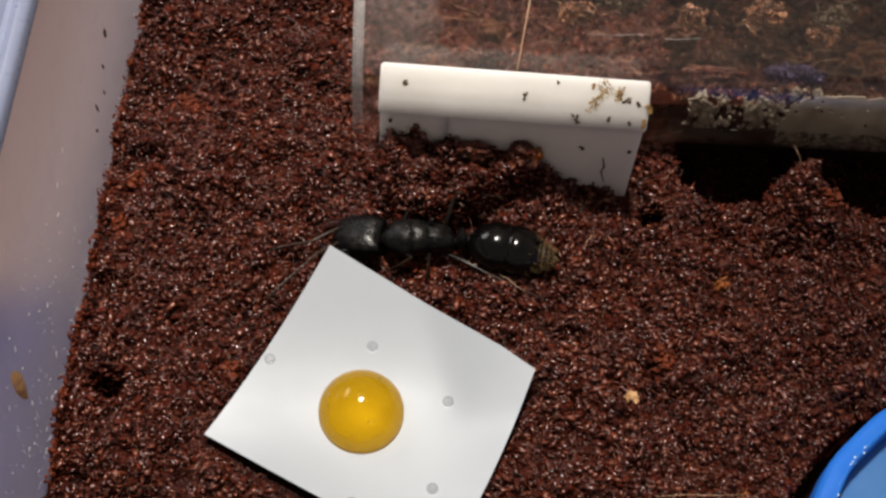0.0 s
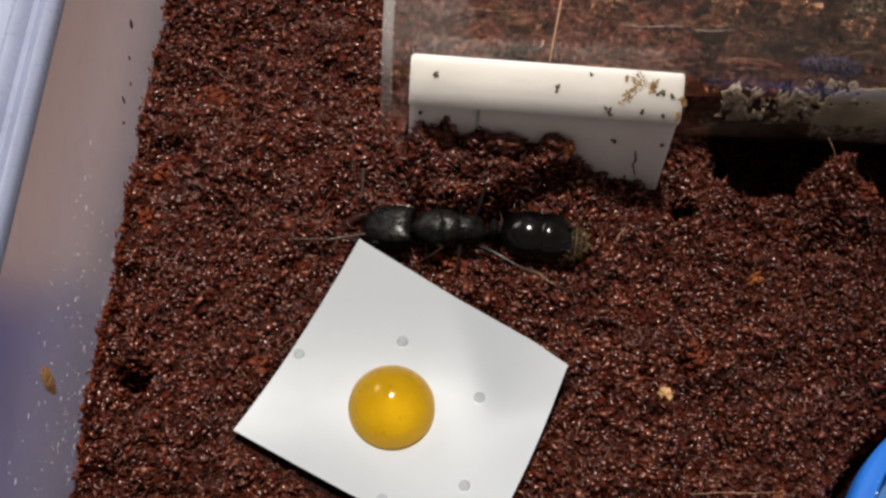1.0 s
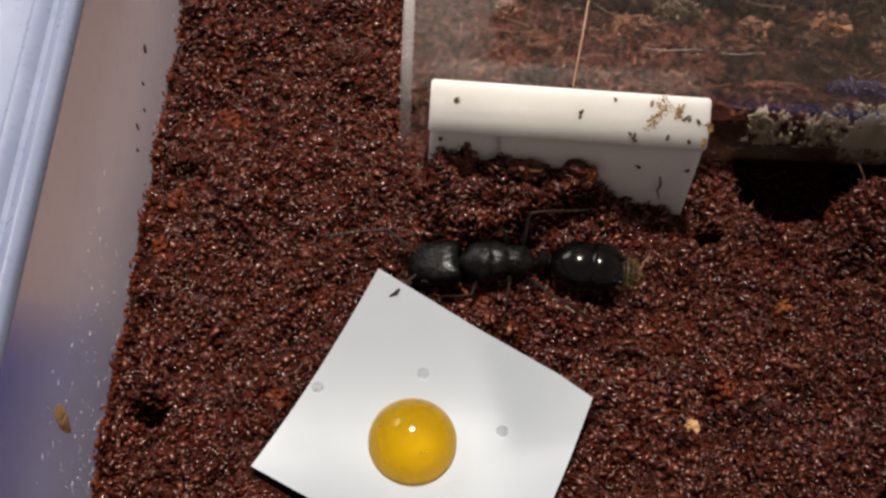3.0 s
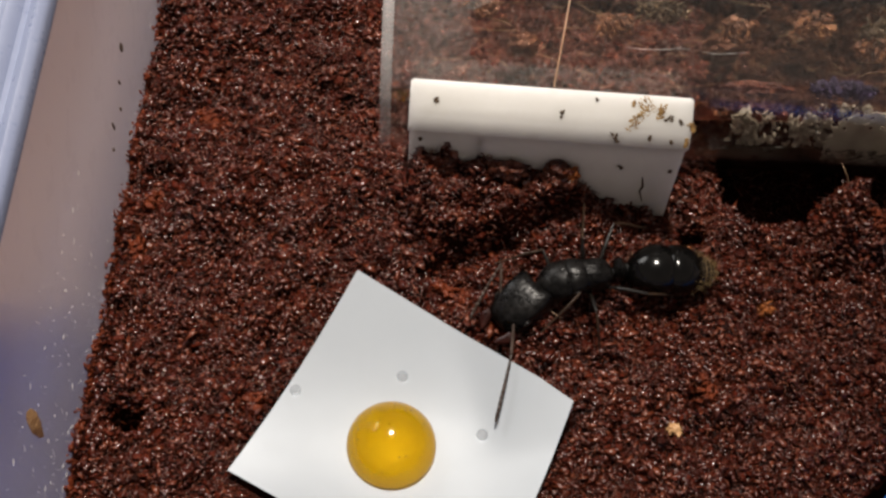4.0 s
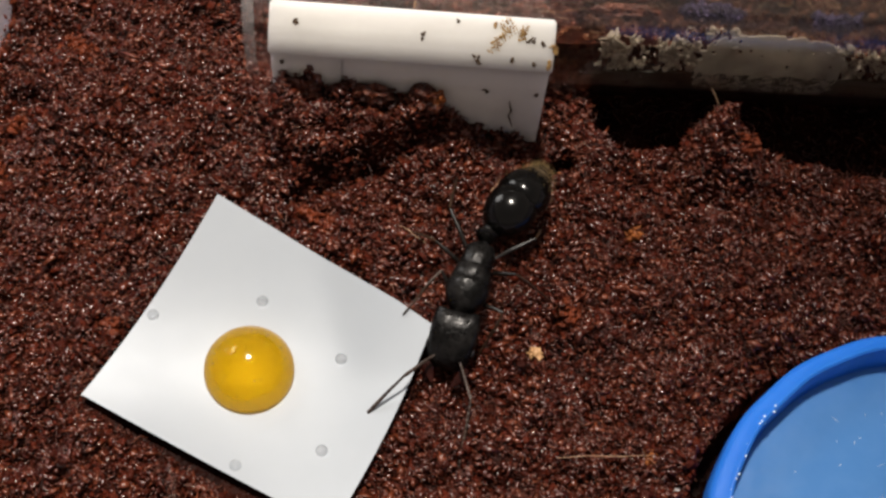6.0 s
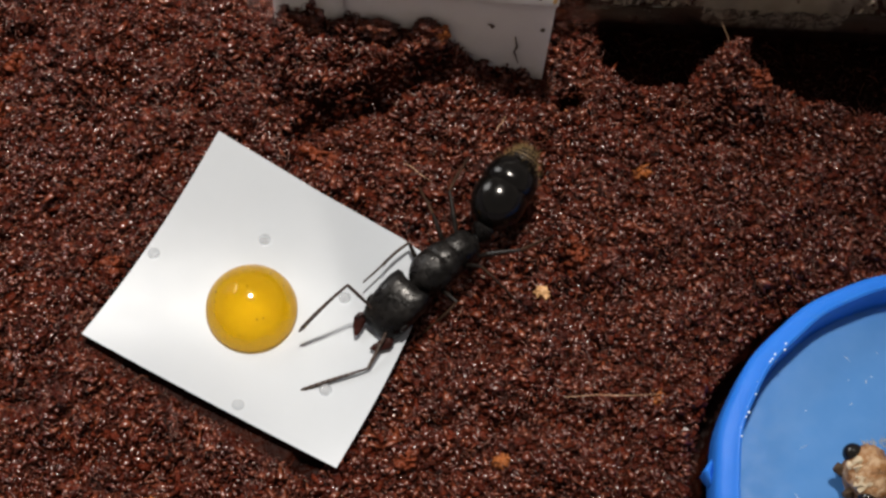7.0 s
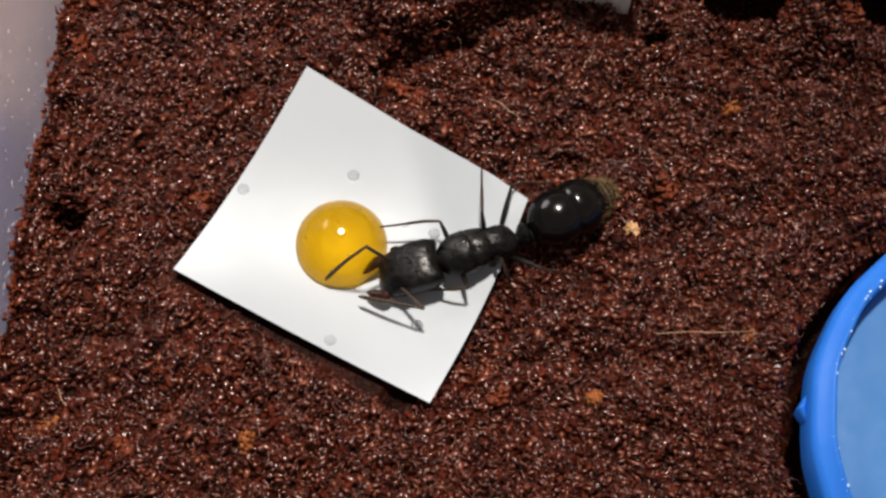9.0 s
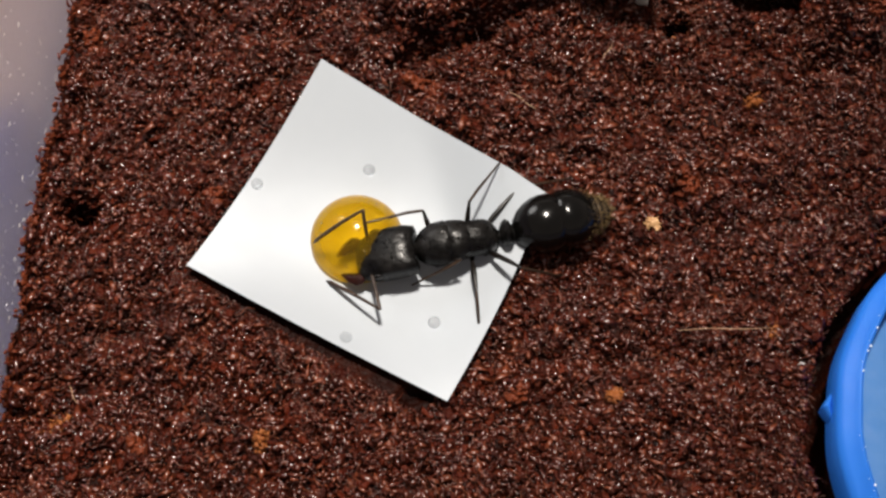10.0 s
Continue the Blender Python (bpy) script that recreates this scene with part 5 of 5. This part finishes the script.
HEAD = [(0, -14), (0.5, -10), (1, -8), (1.5, -4), (2, -6), (2.5, -3), (2.7, -3), (3.8, 8), (4, 28), (4.2, 30), (4.5, 25.8), (5, 9.3), (5.2, 11), (6.3, 0), (6.5, -5), (7, 4.4), (7.5, -24.4), (8, -16.5), (8.5, -7.1), (9, -7.7), (9.5, -7.5), (10, -5.9)]
GASTER = [(0, -12), (0.5, -7), (1, -7), (1.5, -5), (2, -6), (2.5, -5), (2.7, -5), (3.8, -20), (4, -9), (4.2, -22), (4.5, -29.4), (5, -26), (5.2, -22), (6.3, -16.2), (6.5, -13), (7, 18.2), (7.5, 16.8), (8, 10.1), (8.5, 6.5), (9, 9.5), (9.5, 0.7), (10, 2.5)]
SCAPE_R = [(0, 47, 11), (0.5, 18, 6), (1, 7, 80), (1.5, -78, 44), (2, -12, 6), (2.5, -46, -9), (2.7, -27, 25), (3.8, -33, 64), (4, -136, 23), (4.5, -50, 52), (5, -24, 50), (5.2, -40, 35), (6.3, -36, 20), (6.5, -45, -8), (7, -81, 56), (7.5, -134, 61), (8, -196, 71), (8.5, -150, 60), (9, -8, 67), (9.5, -117, 77), (10, -99, 68)]
FLAG_R = [(0, 2, -23), (0.5, 7, 16), (1, -80, -28), (1.5, -63, -17), (2, 5, 14), (2.5, -12, 21), (2.7, 0, 15), (3.8, -6, -51), (4, 14, -12), (4.5, -23, 2), (5, -7, 5), (5.2, 0, 0), (6.3, -42, -20), (6.5, -33, 4), (7, -14, -24), (7.5, 7, -32), (8, 7, -29), (8.5, -8, -19), (9, -2, -43), (9.5, 8, -36), (10, 3, -35)]
SCAPE_L = [(0, 66, 33), (0.5, 45, -10), (1, 17, 3), (1.5, 19, 1), (2, 48, 17), (2.5, 67, 21), (2.7, 64, 33), (3.8, 48, 8), (4, 46, 20), (4.5, 42, 63), (5, 44, 43), (5.2, 30, 30), (6.3, 30, 5), (6.5, 20, -10), (7, 16, -10), (7.5, 76, -20), (8, 122, -21), (8.5, 105, 5), (9, 119, 17), (9.5, 110, 2), (10, 97, 2)]
FLAG_L = [(0, 52, -10), (0.5, 46, -7), (1, 0, -5), (1.5, 27, -1), (2, 18, -30), (2.5, -8, -30), (2.7, 8, -30), (3.8, 35, -15), (4, 36, -2), (4.5, 27, -4), (5, -7, -7), (5.2, -20, -5), (6.3, 10, -10), (6.5, -4, -2), (7, -29, 4), (7.5, -41, -5), (8, -24, -7), (8.5, -38, -9), (9, -31, -11), (9.5, -37, -10), (10, -43, -12)]
PITCH = [(0, -2), (2.7, -2), (3.8, -4), (4, -10), (4.5, -28), (5, -20), (5.2, -15), (6.3, -2), (7, 4), (7.5, 2), (10, 0)]
NOD = [(0, 6), (2.7, 6), (3.8, 6), (6.3, 8), (7, 8), (8, 6), (10, 6)]
LIFT = [(0, -1.9), (2.7, -1.9), (3.8, -1.5), (4.5, -0.7), (5.2, -0.8), (6.3, -1.0), (7, -1.3), (8, -1.55), (10, -2.0)]
TIP = [(0, 0), (3.8, 2), (4.5, 16), (5.2, 12), (6.3, 5), (7, 2), (7.5, 0), (10, 0)]
# where the feet stand on the sheet and beside it, once the meal begins
FEET = {"RF": [(7.4, 7.2, -4.3), (7.7, 7.2, -4.3), (8, 2.9, -3.5), (8.5, 3.4, -3.1), (9, 2.1, -4.6), (9.5, -0.1, -6.1), (10, -0.3, -5.4)],
        "RM": [(7.4, 11.4, -0.6), (7.6, 11.4, -0.6), (7.9, 9.6, -0.1), (10, 9.6, -0.1)],
        "RH": [(7.4, 15.5, 2.0), (7.8, 15.3, 0.7), (8.4, 15.6, 0.3), (10, 15.4, 0.3)],
        "LF": [(7.4, 7.0, -9.6), (8, 6.6, -8.6), (8.5, 4.9, -9.1), (9.5, 4.7, -9.1), (10, 3.3, -8.9)],
        "LM": [(7.4, 14.2, -8.1), (8, 12.8, -10.2), (9, 12.3, -9.9), (9.5, 11.4, -9.2), (9.8, 8.3, -13.9), (10, 8.3, -14.0)],
        "LH": [(7.4, 18.2, -7.1), (8, 18.0, -7.8), (9, 17.5, -7.4), (9.5, 16.9, -7.4), (10, 14.6, -7.7)]}


def between(rows, t):
    """Smooth values of keyed rows at t."""
    n = len(rows)
    i = max(k for k in range(n) if rows[k][0] <= t + 1e-6)
    if i == n - 1:
        return rows[-1][1:]
    a, b = rows[i], rows[i + 1]
    h = b[0] - a[0]
    u = (t - a[0]) / h
    out = []
    for k in range(1, len(a)):
        step = (b[k] - a[k]) / h
        before = (a[k] - rows[i - 1][k]) / (a[0] - rows[i - 1][0]) if i else 0.0
        after = (rows[i + 2][k] - b[k]) / (rows[i + 2][0] - b[0]) if i + 2 < n else 0.0
        m0 = 0.0 if before * step <= 0 else 2 * before * step / (before + step)
        m1 = 0.0 if after * step <= 0 else 2 * after * step / (after + step)
        out.append((2 * u ** 3 - 3 * u * u + 1) * a[k] + (u ** 3 - 2 * u * u + u) * h * m0 + (3 * u * u - 2 * u ** 3) * b[k] + (u ** 3 - u * u) * h * m1)
    return out


def support(x, y):
    u, v = paper_uv(x, y)
    if -0.02 < u < 1.02 and -0.08 < v < 1.02:
        dome = max(0.0, 1 - ((x + 0.75) ** 2 + (y + 5.35) ** 2) / 11.6)
        return float(paper_z(u, v)) + 0.1 + 3.15 * dome ** 0.5
    return float(soil_z(x, y)) + 0.25


def ant_at(t):
    x, y, yaw = between(ROOT, t)
    return P(x, y, between(LIFT, t)[0], 0, between(TIP, t)[0], yaw)


STEPS = (0, 2.9, 3.2, 3.5, 3.75, 4.15, 4.4, 4.8, 5.4, 5.7, 6.0, 6.25, 6.65, 6.95, 7.25)


# where the feet stand or are dug in while she rests in the groove
DUG = {"LH": (14.37, 5.05, -0.5), "LM": (4.1, 5.1, -1.6), "LF": (0.6, 7.7, -1.4), "RH": (11.7, 14.0, 1.2), "RM": (4.1, 11.7, -0.6), "RF": (1.3, 10.4, -1.6)}


def foot_at(key, t):
    """Feet stay planted and step over in turn, three and three; at the meal they stand where FEET says."""
    if t >= 7.4:
        x, y = between(FEET[key], t)
        return Vector((x, y, support(x, y)))
    if t > 7.25:
        return foot_at(key, 7.25).lerp(foot_at(key, 7.4), (t - 7.25) / 0.15)
    shift = 0.0 if key in ("RF", "LM", "RH") else 0.14

    def plant(k):
        if k == 0:
            return Vector(DUG[key])
        t0 = STEPS[k] + shift
        t1 = STEPS[k + 1] + shift if k + 1 < len(STEPS) else 7.4
        m = ant_at(0.5 * (t0 + t1))
        p = m @ Vector((REST[key][0] * MM, REST[key][1] * MM, 0))
        return Vector((p.x / MM, p.y / MM, support(p.x / MM, p.y / MM)))
    k = max(i for i in range(len(STEPS)) if STEPS[i] + (shift if i else 0) <= t + 1e-6)
    here = plant(k)
    if k == 0:
        return here
    u = (t - STEPS[k] - shift) / 0.16
    if u >= 1:
        return here
    u = u * u * (3 - 2 * u)
    p = plant(k - 1).lerp(here, u)
    p.z += 1.2 * math.sin(math.pi * u)
    return p


def aimed(origin, way, up):
    x = way.normalized()
    y = up.cross(x).normalized()
    z = x.cross(y)
    m = Matrix((x, y, z)).transposed().to_4x4()
    m.translation = origin * MM
    return m


def motions():
    times = [k / 10 for k in range(101)]
    walk(ANT["top"], [(t, ant_at(t)) for t in times])
    walk(ANT["head"], [(t, P(*NECK, 0, between(NOD, t)[0], between(HEAD, t)[0])) for t in times])
    walk(ANT["gaster"], [(t, P(*WAIST, 0, between(PITCH, t)[0], between(GASTER, t)[0])) for t in times])
    for side, s, scape, flag in (("R", -1, SCAPE_R, FLAG_R), ("L", 1, SCAPE_L, FLAG_L)):
        first, second = [], []
        for t in times:
            base = Vector((3.45, s * 0.8, 0.1))
            az, el = (radians(v) for v in between(scape, t))
            d1 = Vector((math.cos(az) * math.cos(el), math.sin(az) * math.cos(el), math.sin(el)))
            az, el = (radians(v) for v in between(flag, t))
            d2 = Vector((math.cos(az) * math.cos(el), math.sin(az) * math.cos(el), math.sin(el)))
            up = Vector((-0.35, 0.2 * s, 1)).normalized()
            first.append((t, aimed(base, d1, up)))
            second.append((t, aimed(base + SCAPE * d1, d2, up)))
        walk(ANT["scape" + side], first)
        walk(ANT["flag" + side], second)
    for key, hip in HIPS.items():
        a, b = BONES[key[1]]
        upper, lower = [], []
        for t in times:
            m = ant_at(t)
            foot = m.inverted() @ (foot_at(key, t) * MM) / MM
            hipv = Vector(hip)
            d = foot - hipv
            reach = min(d.length, a + b - 0.15)
            reach = max(reach, abs(a - b) + 0.3)
            u = d.normalized()
            out = Vector((-0.4 if key[1] == "F" else 0, {"F": 0.8, "M": 0.2, "H": 0.5}[key[1]] * (1 if key[0] == "L" else -1), 0.75))
            side = out - u * u.dot(out)
            side.normalize()
            c = (a * a + reach * reach - b * b) / (2 * a * reach)
            femur = u * c + side * math.sqrt(max(0, 1 - c * c))
            knee = hipv + a * femur
            shin = hipv + reach * u - knee
            mu = aimed(hipv, femur, Vector((0, 0, 1)) if abs(femur.z) < 0.95 else Vector((1, 0, 0)))
            ml = aimed(knee, shin, femur)
            upper.append((t, mu))
            lower.append((t, mu.inverted() @ ml))
        walk(ANT["leg" + key], upper)
        walk(ANT["shin" + key], lower)


build_tub()
build_soil()
build_paper()
build_block()
build_test_tube()
build_lid()
build_drops()
build_ant()
build_bug()
build_tube_filling()
build_bits()
build_wall_dust()
build_crumbs()
build_fibres()
motions()
